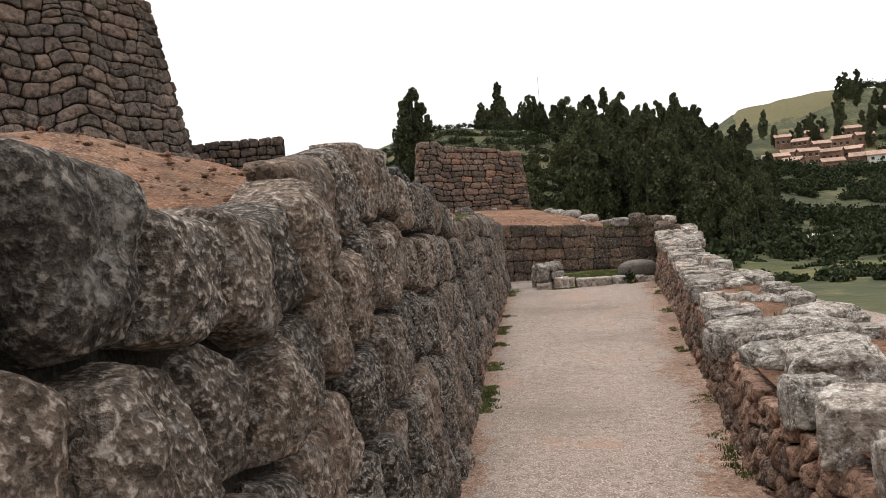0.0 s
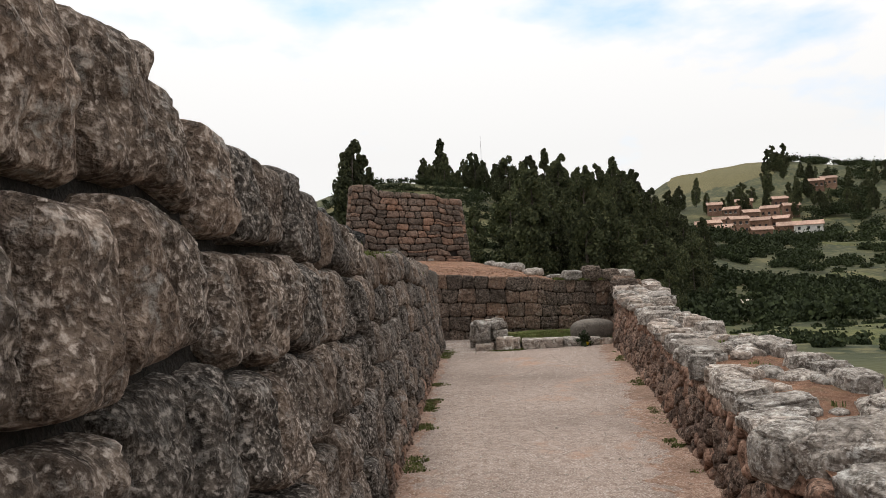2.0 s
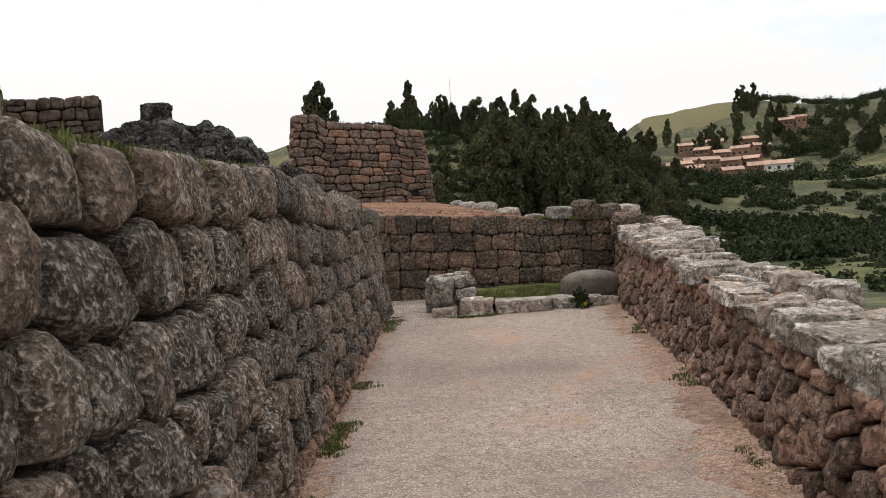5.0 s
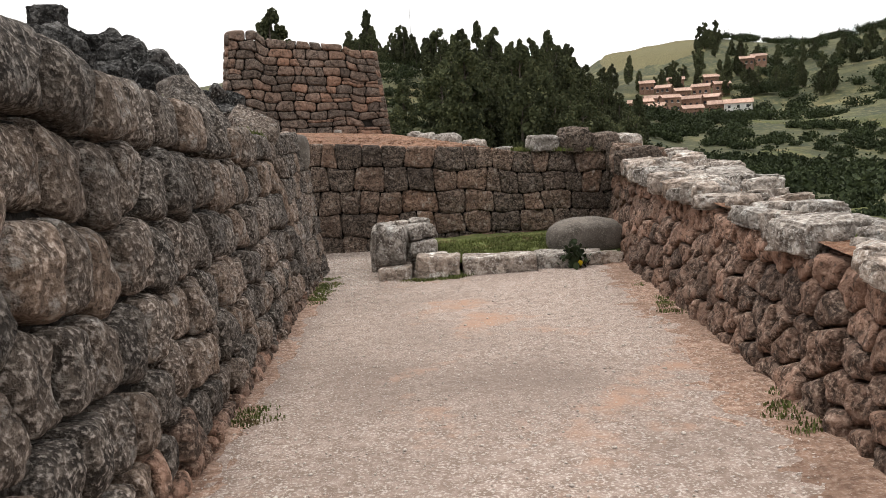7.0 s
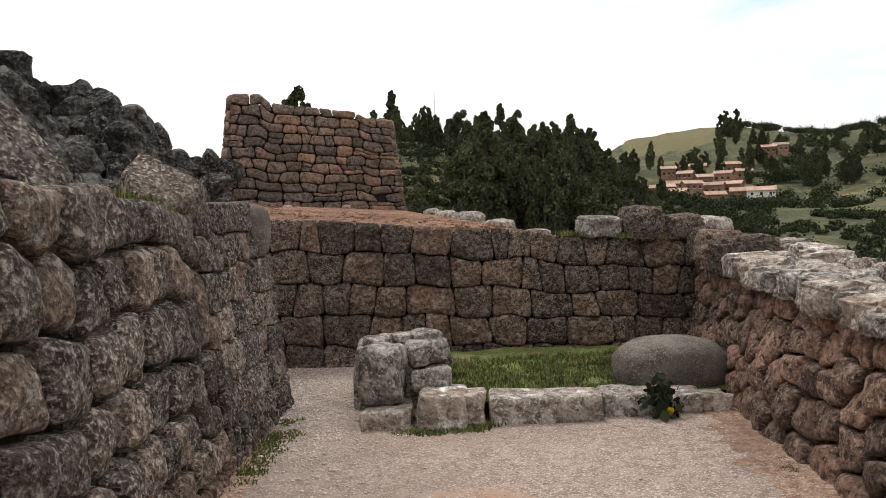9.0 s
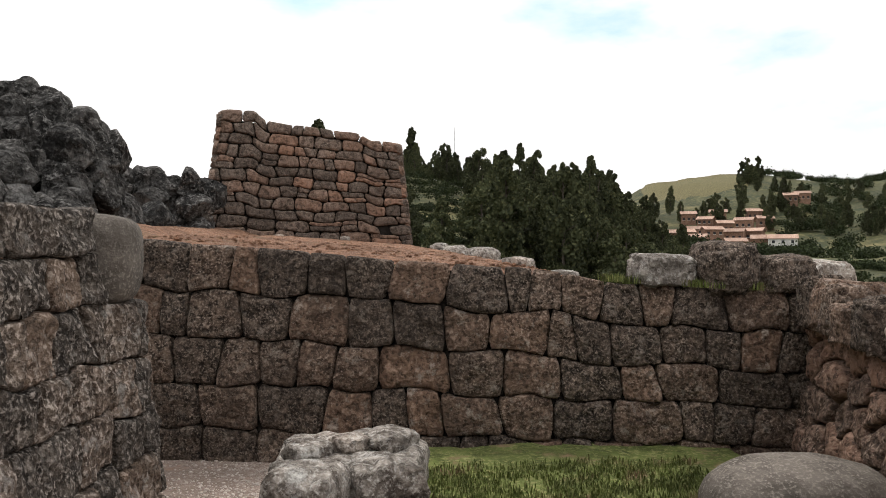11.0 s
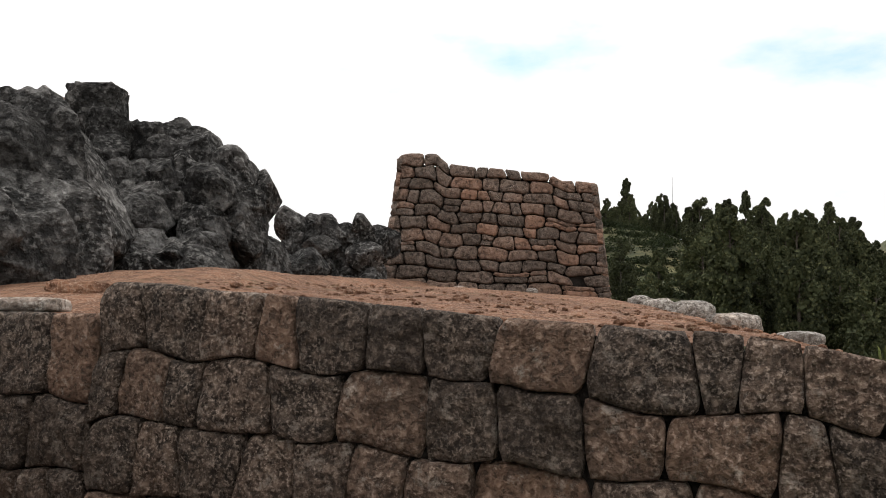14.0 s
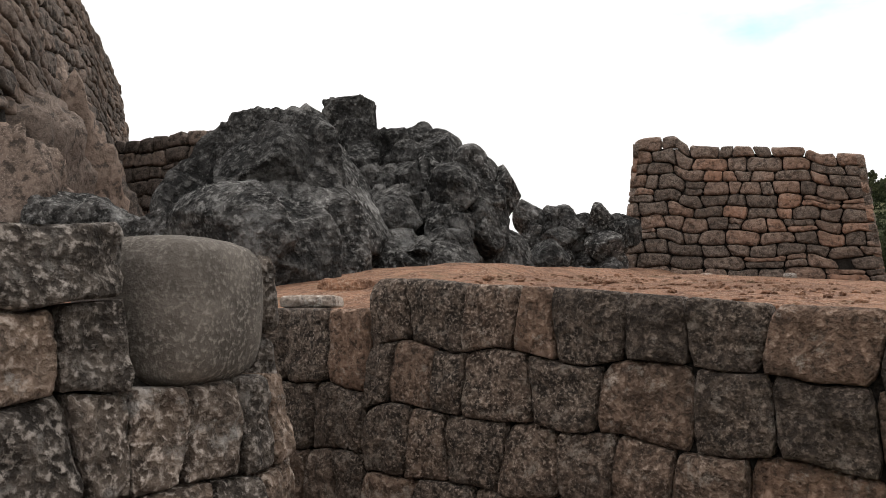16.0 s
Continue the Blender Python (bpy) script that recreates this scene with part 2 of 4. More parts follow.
class Line:
    """A line in plan, walked by its length s; normal to its right."""

    def __init__(self, points):
        self.p = [Vector(q) for q in points]
        self.s = [0.0]
        for a, b in zip(self.p, self.p[1:]):
            self.s.append(self.s[-1] + (b - a).length)
        self.length = self.s[-1]

    def at(self, s):
        x = float(np.interp(s, self.s, [q.x for q in self.p]))
        y = float(np.interp(s, self.s, [q.y for q in self.p]))
        return Vector((x, y))

    def normal(self, s):
        d = self.at(min(s + 0.15, self.length)) - self.at(max(s - 0.15, 0))
        d.normalize()
        return Vector((d.y, -d.x))

    def place(self, s, z, out, batter):
        q, nrm = self.at(s), self.normal(s)
        q = q + nrm * (out - batter * z)
        return Vector((q.x, q.y, z))

    def s_of(self, axis, value):
        pairs = sorted((q[axis], t) for q, t in zip(self.p, self.s))
        return float(np.interp(value, [a for a, b in pairs], [b for a, b in pairs]))


def rounded(poly, count, gap):
    """The polygon with its joint taken off and its corners worn, as count points."""
    pts = [Vector(p) for p in poly]
    c = sum(pts, Vector((0, 0))) / len(pts)
    if len(pts) < 9:
        pts = [q for a, b in zip(pts, pts[1:] + pts[:1]) for q in (a, a * 0.67 + b * 0.33, a * 0.33 + b * 0.67)]
    pts = [p - (p - c).normalized() * min(gap, 0.3 * (p - c).length) for p in pts]
    for _ in range(2):
        if _ and count > 40:
            break
        out = []
        for a, b in zip(pts, pts[1:] + pts[:1]):
            out += [a * 0.8 + b * 0.2, a * 0.2 + b * 0.8]
        pts = out
    loop = pts + pts[:1]
    run = [0.0]
    for a, b in zip(loop, loop[1:]):
        run.append(run[-1] + (b - a).length)
    ts = [run[-1] * k / count for k in range(count)]
    return [Vector((float(np.interp(t, run, [p.x for p in loop])), float(np.interp(t, run, [p.y for p in loop])))) for t in ts], c


def stone_mesh(poly, place, rng, gap=0.01, bulge=0.05, back=0.12, rough=0.012, count=16, fine=False, edge=1.0):
    """One fitted stone with a pillowed, worn face: place(s, z, out) sets it into its wall."""
    ring, c = rounded(poly, count, gap)
    size = min(max(p.x for p in ring) - min(p.x for p in ring), max(p.y for p in ring) - min(p.y for p in ring))
    b = bulge * min(1.4, size / 0.25) * rng.uniform(0.75, 1.25)
    tilt = Vector((rng.uniform(-0.07, 0.07), rng.uniform(-0.07, 0.07)))
    proud = rng.uniform(-0.4, 0.4) * b
    verts, faces = [], []
    rings_ = [(0.985, -back), (1.0, -b * 1.5), (0.985, -b * 0.75), (0.94, -b * 0.28), (0.84, 0.0), (0.66, b * 0.14), (0.45, b * 0.2), (0.22, b * 0.22)]
    if fine:
        rings_ = rings_[:4] + [(0.90, -b * 0.1), (0.86, -0.02 * b)] + [(0.80 - 0.08 * i, b * (0.02 + 0.22 * math.sin(1.57 * i / 9))) for i in range(10)]
    rings_ = rings_[:2] + [(1 - (1 - f) * edge if f > 0.8 else f * (1 - 0.16 * (edge - 1)), o) for f, o in rings_[2:]]
    seed = rng_seed(c)
    for k, (f, out) in enumerate(rings_):
        for p in ring:
            q = c + (p - c) * f
            o = out + (proud + tilt.dot(q - c) if k > 1 else proud * 0.5 * (k == 1))
            if k:
                o += rough * fbm((q.x * 7, q.y * 7, seed), 5) * (1.3 if k > 1 else 0.6)
                if fine and k > 1:
                    o += rough * 0.35 * noise.noise((q.x * 19, q.y * 19, seed))
                    o -= rough * 0.9 * max(0.0, noise.noise((q.x * 30, q.y * 30, seed)) - 0.12)
            verts.append(place(q.x, q.y, o))
    verts.append(place(c.x, c.y, b * 0.24 + proud))
    last = len(rings_) - 1
    for k in range(last):
        for i in range(count):
            j = (i + 1) % count
            faces.append((k * count + i, k * count + j, (k + 1) * count + j, (k + 1) * count + i))
    top = last * count
    for i in range(count):
        faces.append((top + i, top + (i + 1) % count, len(verts) - 1))
    return verts, faces


def rng_seed(c):
    return (c.x * 13.7 + c.y * 7.3) % 50


def courses(rng, s0, s1, bottom, top, rows, width, wave=0.03, slant=0.04, fractions=None, split=0.0, widths=None):
    """Cuts the face from s0 to s1 between bottom(s) and top(s) into irregular courses: yields polygons of (s, z)."""
    fr = fractions or [k / rows for k in range(rows + 1)]
    lines = []
    for k, q in enumerate(fr):
        knots, s = [], s0 - 0.3
        while s < s1 + 0.3:
            knots.append((s, 0.0 if k == 0 else rng.uniform(-1, 1) * wave * (0.35 if k == rows else 1)))
            s += rng.uniform(0.5, 1.1) * width * 0.8
        w = lerp_table(knots)
        lines.append(lambda v, q=q, w=w: bottom(v) + (top(v) - bottom(v)) * q + w(v))
    for k in range(rows):
        s = s0
        scale = rng.uniform(0.85, 1.15) * (widths[k] if widths else 1)
        joints = [(s0, s0)]
        while s < s1 - 0.75 * width:
            s += width * scale * rng.uniform(0.55, 1.5)
            if s > s1 - 0.4 * width:
                break
            d = rng.uniform(-slant, slant)
            joints.append((s - d, s + d))
        joints.append((s1, s1))
        for (a0, a1), (b0, b1) in zip(joints, joints[1:]):
            low, high = lines[k], lines[k + 1]
            sub = 4
            lower = [Vector((a0 + (b0 - a0) * i / sub, low(a0 + (b0 - a0) * i / sub))) for i in range(sub + 1)]
            upper = [Vector((a1 + (b1 - a1) * i / sub, high(a1 + (b1 - a1) * i / sub))) for i in range(sub + 1)]
            mid = sum(lower + upper, Vector((0, 0))) / 10
            if rng.random() < split and high(mid.x) - low(mid.x) > 0.16:
                r = rng.uniform(0.4, 0.65)
                cut = [a * (1 - r) + b * r + Vector((0, rng.uniform(-0.02, 0.02))) for a, b in zip(lower, upper)]
                yield lower + cut[::-1]
                yield cut + upper[::-1]
            else:
                yield lower + upper[::-1]


def clip(poly, p, n_):
    """The part of a polygon on the side of p that n_ points away from."""
    out = []
    for a, b in zip(poly, poly[1:] + poly[:1]):
        da, db = (a - p).dot(n_), (b - p).dot(n_)
        if da <= 0:
            out.append(a)
        if da * db < 0:
            out.append(a + (b - a) * (da / (da - db)))
    return out


def polygons(rng, s0, s1, bottom, top, rows, width, fractions=None, widths=None, jitter=0.26, **other):
    """Cuts the face into irregular many-sided stones that lock into each other."""
    fr = fractions or [k / rows for k in range(rows + 1)]
    seeds = []
    for k in range(rows):
        w = width * (widths[k] if widths else 1)
        s = s0 + w * rng.uniform(0.2, 0.6)
        while s < s1:
            low, high = (bottom(s) + (top(s) - bottom(s)) * q for q in fr[k:k + 2])
            seeds.append(Vector((s + rng.uniform(-0.3, 0.3) * jitter * w, (low + high) / 2 + rng.uniform(-1, 1) * jitter * (high - low) * (0.4 if k == rows - 1 else 1))))
            s += w * rng.uniform(0.65, 1.4)
    for c in seeds:
        poly = [c + Vector(q) for q in ((-1, -1), (1, -1), (1, 1), (-1, 1))]
        for o in seeds:
            d = o - c
            if o is not c and abs(d.x) < 1.6 and abs(d.y) < 1.2:
                poly = clip(poly, c + d * 0.5, Vector((d.x, d.y * 1.25)))
                if len(poly) < 3:
                    break
        for edge_ in (-1, 1):
            poly = clip(poly, Vector((s0 if edge_ < 0 else s1, 0)), Vector((edge_, 0))) if len(poly) > 2 else poly
        for line_, sign in ((top, 1), (bottom, -1)):
            if len(poly) > 2:
                slope = (line_(c.x + 0.12) - line_(c.x - 0.12)) / 0.24
                poly = clip(poly, Vector((c.x, line_(c.x) + (rng.uniform(-0.04, 0.02) if sign > 0 else 0))), Vector((-slope, 1)) * sign)
        if len(poly) > 2:
            area = abs(sum(a.x * b.y - b.x * a.y for a, b in zip(poly, poly[1:] + poly[:1]))) / 2
            if area > 0.004:
                yield poly


def lay_wall(parent, line, material, rng, s0, s1, bottom, top, rows, width, batter=0.1, name="stone", most=300, **kw):
    cut = {k: kw.pop(k) for k in ("wave", "slant", "fractions", "split", "widths", "jitter") if k in kw}
    base_z = kw.pop("base_z", 0.0)
    cutter = polygons if kw.pop("locked", False) else courses
    footing, footing_z = kw.pop("footing", None), kw.pop("footing_z", 0.0)
    if cutter is courses:
        cut.pop("jitter", None)
    made = 0
    rest_v, rest_f = [], []
    for poly in cutter(rng, s0, s1, bottom, top, rows, width, **cut):
        v, f = stone_mesh(poly, lambda s, z, o: line.place(s, z, o + batter * base_z, batter), rng, **kw)
        if made < most:
            low_stone = footing and sum(q.y for q in poly) / len(poly) < footing_z * rng.uniform(0.6, 1.3)
            part(name, v, f, footing if low_stone else material, parent)
            made += 1
        else:
            k = len(rest_v)
            rest_v += v
            rest_f += [tuple(i + k for i in q) for q in f]
    if rest_v:
        tagged(part("stones", rest_v, rest_f, material, parent), kind="stuff")


def wall_core(name, line, s0, s1, bottom, top, inset, thick, batter, material, step=0.3):
    """The solid fill of a wall behind its facing."""
    n_ = max(2, int((s1 - s0) / step))
    verts, faces = [], []
    for i in range(n_ + 1):
        s = s0 + (s1 - s0) * i / n_
        b, t = bottom(s) - 0.3, top(s)
        for z, o in ((b, -inset), (t, -inset), (t, -thick), (b, -thick)):
            verts.append(line.place(s, z, o, batter if o == -inset else 0.0))
    for i in range(n_):
        for k in range(4):
            a, b = i * 4 + k, i * 4 + (k + 1) % 4
            faces.append((a, b, b + 4, a + 4))
    faces += [(3, 2, 1, 0), tuple(n_ * 4 + k for k in range(4))]
    return part(name, verts, faces, material, smooth=False)


def sheet(name, x0, x1, y0, y1, step, height, material, keep=None):
    nx, ny = max(2, int((x1 - x0) / step)), max(2, int((y1 - y0) / step))
    verts = [(x0 + (x1 - x0) * i / nx, y0 + (y1 - y0) * j / ny) for j in range(ny + 1) for i in range(nx + 1)]
    faces = []
    for j in range(ny):
        for i in range(nx):
            a = j * (nx + 1) + i
            if keep is None or keep(*verts[a]):
                faces.append((a, a + 1, a + nx + 2, a + nx + 1))
    return part(name, [(x, y, height(x, y)) for x, y in verts], faces, material)


def ball(level):
    bm = bmesh.new()
    bmesh.ops.create_icosphere(bm, subdivisions=level, radius=1)
    verts, faces = [v.co.copy() for v in bm.verts], [tuple(v.index for v in f.verts) for f in bm.faces]
    bm.free()
    return verts, faces


BALLS = {k: ball(k) for k in (1, 2, 3, 4, 5, 6)}


def boulder_mesh(size, seed, level=4, jag=0.15, square=0.5, freq=1.6, ridge=0.0, m=None, crack=0.0):
    """A weathered block: between a ball and a box, broken by noise and ridges."""
    verts, faces = BALLS[level]
    out = []
    for v in verts:
        w = Vector([math.copysign(abs(c) ** (1 - square * 0.75), c) for c in v])
        w /= max(0.55, w.length ** (1 - square))
        q = v * freq + Vector((seed * 3.1, seed * 1.7, seed * 5.3))
        d = jag * noise.fractal(q, 0.9, 2.1, 5)
        if ridge:
            d += ridge * (noise.ridged_multi_fractal(q * 1.1, 0.9, 2.2, 5, 1.0, 2.0) - 1.1) * 0.5
        if crack:
            near = noise.voronoi(q * 1.5 + 0.25 * noise.noise_vector(q * 2))[0]
            d -= crack * max(0.0, 0.22 - (near[1] - near[0])) * 4
            d += crack * 0.8 * (0.5 - near[0])
        w = w * (1 + d)
        w = Vector((w.x * size[0], w.y * size[1], w.z * size[2]))
        out.append(m @ w if m else w)
    return out, faces


def crag_mesh(size, seed, level, m, rough=0.09, cuts=10):
    """An angular lump of rock: a ball broken off along random planes, then worn and pitted."""
    rg = random.Random(seed)
    planes = []
    for _ in range(cuts):
        nrm = Vector((rg.gauss(0, 1), rg.gauss(0, 1), rg.gauss(0, 0.8))).normalized()
        planes.append((nrm, rg.uniform(0.55, 0.90)))
    base_v, base_f = BALLS[level]
    out = []
    for v in base_v:
        r = 1.12
        for nrm, d in planes:
            k = nrm.dot(v)
            if k > 0.3:
                r = min(r, d / k)
        w = Vector((v.x * size[0], v.y * size[1], v.z * size[2])) * r
        q = w * 2.2 + Vector((seed * 3.1, seed * 1.7, seed * 0.9))
        r2 = rough * noise.fractal(q, 0.9, 2.1, 5) - rough * 1.5 * max(0.0, noise.noise(q * 2.6) - 0.12) - rough * 0.5 * abs(noise.noise(q * 1.1))
        out.append(m @ (w * (1 + r2)))
    return out, base_f


def boulder(name, place, size, material, seed, turn=0.0, tilt=0.0, label="", category="stone", parent=None, **kw):
    v, f = boulder_mesh(size, seed, m=pose(*place, tilt, 0, turn), **kw)
    ob = part(name, v, f, material, parent)
    return tagged(ob, label, category) if label else ob


def block_mesh(size, seed, bevel=0.03, wear=0.012, m=None, cuts=3):
    """A roughly squared block with worn edges."""
    bm = bmesh.new()
    bmesh.ops.create_cube(bm, size=1)
    bmesh.ops.scale(bm, vec=size, verts=bm.verts)
    bmesh.ops.bevel(bm, geom=bm.edges[:], offset=min(bevel, 0.3 * min(size)), segments=2, affect="EDGES", profile=0.6)
    bmesh.ops.subdivide_edges(bm, edges=[e for e in bm.edges if e.calc_length() > 0.12], cuts=cuts, use_grid_fill=True)
    out = []
    for v in bm.verts:
        q = v.co * 5 + Vector((seed * 2.3, seed, seed * 0.7))
        p = v.co + wear * 2.2 * noise.noise_vector(q) + wear * noise.noise_vector(q * 3)
        out.append(m @ p if m else p)
    bm.verts.index_update()
    faces = [tuple(v.index for v in f.verts) for f in bm.faces]
    bm.free()
    return out, faces


def blades(name, spots, material, rng, height=0.07, per=14, spread=0.06, label="", category="grass"):
    """Tufts of grass: thin bent blades on each spot."""
    verts, faces = [], []
    for x, y, z in spots:
        for _ in range(per):
            a, r = rng.uniform(0, 6.28), spread * math.sqrt(rng.random())
            bx, by = x + r * math.cos(a), y + r * math.sin(a)
            h, w = height * rng.uniform(0.5, 1.3), rng.uniform(0.003, 0.006)
            lean, d = rng.uniform(0.1, 0.8) * h, rng.uniform(0, 6.28)
            k = len(verts)
            sx, sy = -math.sin(d) * w, math.cos(d) * w
            verts += [(bx - sx, by - sy, z - 0.02), (bx + sx, by + sy, z - 0.02),
                      (bx + sx * 0.7 + math.cos(d) * lean * 0.4, by + sy * 0.7 + math.sin(d) * lean * 0.4, z + h * 0.65),
                      (bx - sx * 0.7 + math.cos(d) * lean * 0.4, by - sy * 0.7 + math.sin(d) * lean * 0.4, z + h * 0.65),
                      (bx + math.cos(d) * lean, by + math.sin(d) * lean, z + h)]
            faces += [(k, k + 1, k + 2, k + 3), (k + 3, k + 2, k + 4)]
    return tagged(part(name, verts, faces, material), label, category, kind="stuff")


# ---- plan ----
def floor_z(y):
    return 0.01 * y


LEFT = Line([(-0.85, -2.5), (-0.58, 0.0), (-0.1, 4.0), (0.05, 5.24), (0.19, 6.9), (0.46, 9.3), (0.80, 12.1), (0.96, 13.5), (1.19, 15.45),
             (1.28, 16.1), (1.35, 16.5), (1.36, 16.7), (1.27, 16.92), (1.05, 17.07), (0.6, 17.14), (0.0, 17.2), (-1.5, 17.35)])
left_top_y = lerp_table([(-3, 1.85), (0, 1.88), (1.0, 1.88), (1.35, 1.84), (1.55, 1.79), (2.2, 1.72), (2.5, 1.80), (2.9, 1.98), (3.3, 2.0), (3.8, 2.09), (4.3, 2.12), (4.7, 2.02), (5.3, 1.98), (6.4, 1.95), (7.1, 1.86), (7.8, 1.83),
                         (8.2, 1.68), (9.8, 1.71), (10.8, 1.75), (11.6, 1.68), (12.5, 1.66), (13.5, 1.54), (14.3, 1.55), (15, 1.50), (15.9, 1.54), (16.3, 1.56), (17.3, 1.5)])
RIGHT = Line([(4.66, 17.5), (4.2, 15.8), (4.03, 15.2), (3.90, 14.5), (3.52, 12.66), (3.2, 11.1), (2.70, 9.14), (2.17, 6.69), (1.74, 4.81), (1.38, 2.2), (1.25, -2.5)])
right_top_y = lerp_table([(-3, 0.6), (4, 0.62), (6, 0.66), (7, 0.69), (9, 0.76), (12, 0.89), (15.5, 1.08), (17.5, 1.2)])
right_outer_y = lerp_table([(-3, 2.3), (2, 2.7), (5, 3.15), (7, 3.35), (9, 3.6), (11, 3.8), (12.6, 4.1), (15, 4.9), (17.5, 5.6)])
BACK = Line([(-2.6, 18.78), (4.9, 17.43)])
back_top_x = lerp_table([(-3, 1.40), (0.5, 1.42), (0.54, 1.57), (0.84, 1.55), (1.8, 1.47), (2.4, 1.43), (2.8, 1.40), (3.4, 1.35), (3.75, 1.28), (5, 1.22)])


def left_face_x(y):
    return float(np.interp(y, [p.y for p in LEFT.p[:12]], [p.x for p in LEFT.p[:12]]))


def terrace_z(x, y):
    d = max(0.0, left_face_x(min(y, 16.3)) - x - 0.42)
    rise = float(np.interp(y, [-3, 2, 5, 7, 9, 13, 15, 16.5, 18], [0.5, 0.45, 0.35, 0.12, 0.05, 0.10, 0.22, 0.36, 0.36]))
    slope = float(np.interp(y, [-3, 6, 14, 24], [0.03, 0.01, 0.02, 0.05]))
    z = left_top_y(y) - 0.20 + rise * min(1.0, d / 1.3) + slope * max(0.0, d - 1.3)
    return z + 0.035 * fbm((x * 1.3, y * 1.3, 2.0)) + 0.02 * fbm((x * 5, y * 5, 7.0))


def mound_z(x, y):
    d = max(0.0, y - (18.3 - 0.18 * x))
    z = back_top_x(x) - 0.07 + 0.10 * min(1, d) + 0.045 * max(0, d - 1)
    z = min(z, 1.90 + 0.008 * d)
    z -= 0.22 * max(0.0, x - 3.7 - 0.0 * d) * min(1, d / 1.5)
    return z + 0.03 * fbm((x * 1.1, y * 1.1, 4.0)) + 0.015 * fbm((x * 5, y * 5, 9.0))


# azimuth (degrees from +y to +x) and distance from the end of the walk: height of the land
AZ = [-180, -60, -8, 0, 6, 12, 18, 22, 28, 34, 42, 60, 180]
RR = [12, 25, 60, 110, 160, 210, 260, 380, 620, 900, 2500]
LAND = [
    [-1, -2, -3, -3, -3, -3, -3, -3, -3, -3, -3],
    [-1, -1, -2, -2, 0, 2, 2, 2, 2, 2, 0],
    [-1, 0, -2, -1, 8, 20, 26, 22, 14, 9, 0],
    [-1, 0, -2, 0, 14, 28, 34, 29, 18, 15, 0],
    [-1, 0, -2, 1, 12, 26, 31, 27, 22, 18, 0],
    [-1, -1, -3, 0, 9, 19, 25, 24, 30, 25, 0],
    [-1, -2, -5, -3, 4, 14, 20, 20, 50, 40, 0],
    [-1, -3, -6, -6, -3, 4, 10, 15, 66, 55, 0],
]
LAND += [[-1, -3, -6, -7, -5, -2, 2, 13, 74, 66, 0], [-1, -3, -6, -7, -6, -4, 1, 12, 66, 58, 0], [-1, -3, -6, -7, -7, -5, 0, 16, 68, 62, 0],
         [-1, -3, -6, -7, -7, -5, 0, 12, 50, 50, 0], [-1, -2, -3, -3, -3, -3, -3, -3, -3, -3, -3]]
HUB = Vector((2.3, 14.0))


def land_z(x, y):
    dx, dy = x - HUB.x, y - HUB.y
    r = max(0.01, math.hypot(dx, dy))
    a = math.degrees(math.atan2(dx, dy))
    i = min(len(AZ) - 2, max(0, int(np.searchsorted(AZ, a)) - 1))
    f = (a - AZ[i]) / (AZ[i + 1] - AZ[i])
    f = f * f * (3 - 2 * f)
    z0 = float(np.interp(math.log(r), np.log(RR), LAND[i]))
    z1 = float(np.interp(math.log(r), np.log(RR), LAND[i + 1]))
    z = z0 + (z1 - z0) * f
    return z + 0.012 * r * fbm((x * 0.012, y * 0.012, 3.0), 4) * min(1, r / 60) + 0.25 * fbm((x * 0.11, y * 0.11, 1.0), 3) * min(1, r / 40)


def at_az(a, r):
    return HUB.x + r * math.sin(radians(a)), HUB.y + r * math.cos(radians(a))


# ---- ground ----
verts, faces = [], []
rings = [0.0] + [3.0 * 1.055 ** k for k in range(128)]
SEG = 240
for r in rings:
    for i in range(SEG):
        x, y = at_az(i * 360 / SEG, r)
        verts.append((x, y, land_z(x, y)))
for k in range(len(rings) - 1):
    for i in range(SEG):
        j = (i + 1) % SEG
        faces.append((k * SEG + i, k * SEG + j, (k + 1) * SEG + j, (k + 1) * SEG + i))
tagged(part("ground", verts, faces, M_GROUND), "rolling hillside of dry grass and green scrub", "ground", kind="structure")


def path_z(x, y):
    return floor_z(y) + 0.012 * fbm((x * 0.9, y * 0.9, 0.0), 3) + 0.006 * fbm((x * 6, y * 6, 3.0), 3)


tagged(sheet("path", -3.0, 5.4, -2.6, 18.9, 0.1, path_z, M_PATH, lambda x, y: x > left_face_x(min(y, 16.3)) - 0.3 or y > 16.6), "trodden pinkish grit path between stone walls", "path", kind="structure")
tagged(sheet("terrace", -16.0, 1.3, -3.0, 33.0, 0.16, lambda x, y: terrace_z(x, y) if y < 18.3 - 0.18 * x else mound_z(x, y) + 0.3 * min(1.0, max(0.0, 0.6 - x)) * min(1.0, max(0.0, y - 18.9 + 0.18 * x) / 2.5), M_SOIL,
             lambda x, y: (x < left_face_x(min(y, 16.3)) - 0.42 and y < 16.6 - 0.1 * x and (x < 0.5 or y < 15.9)) or y > 18.75 - 0.18 * x), "bare orange soil terrace behind the wall", "soil", kind="structure")
tagged(sheet("mound", 1.2, 5.6, 17.2, 33.0, 0.16, mound_z, M_SOIL, lambda x, y: y > 18.05 - 0.18 * x + 0.42), "bare orange soil behind the end wall", "soil", kind="structure")

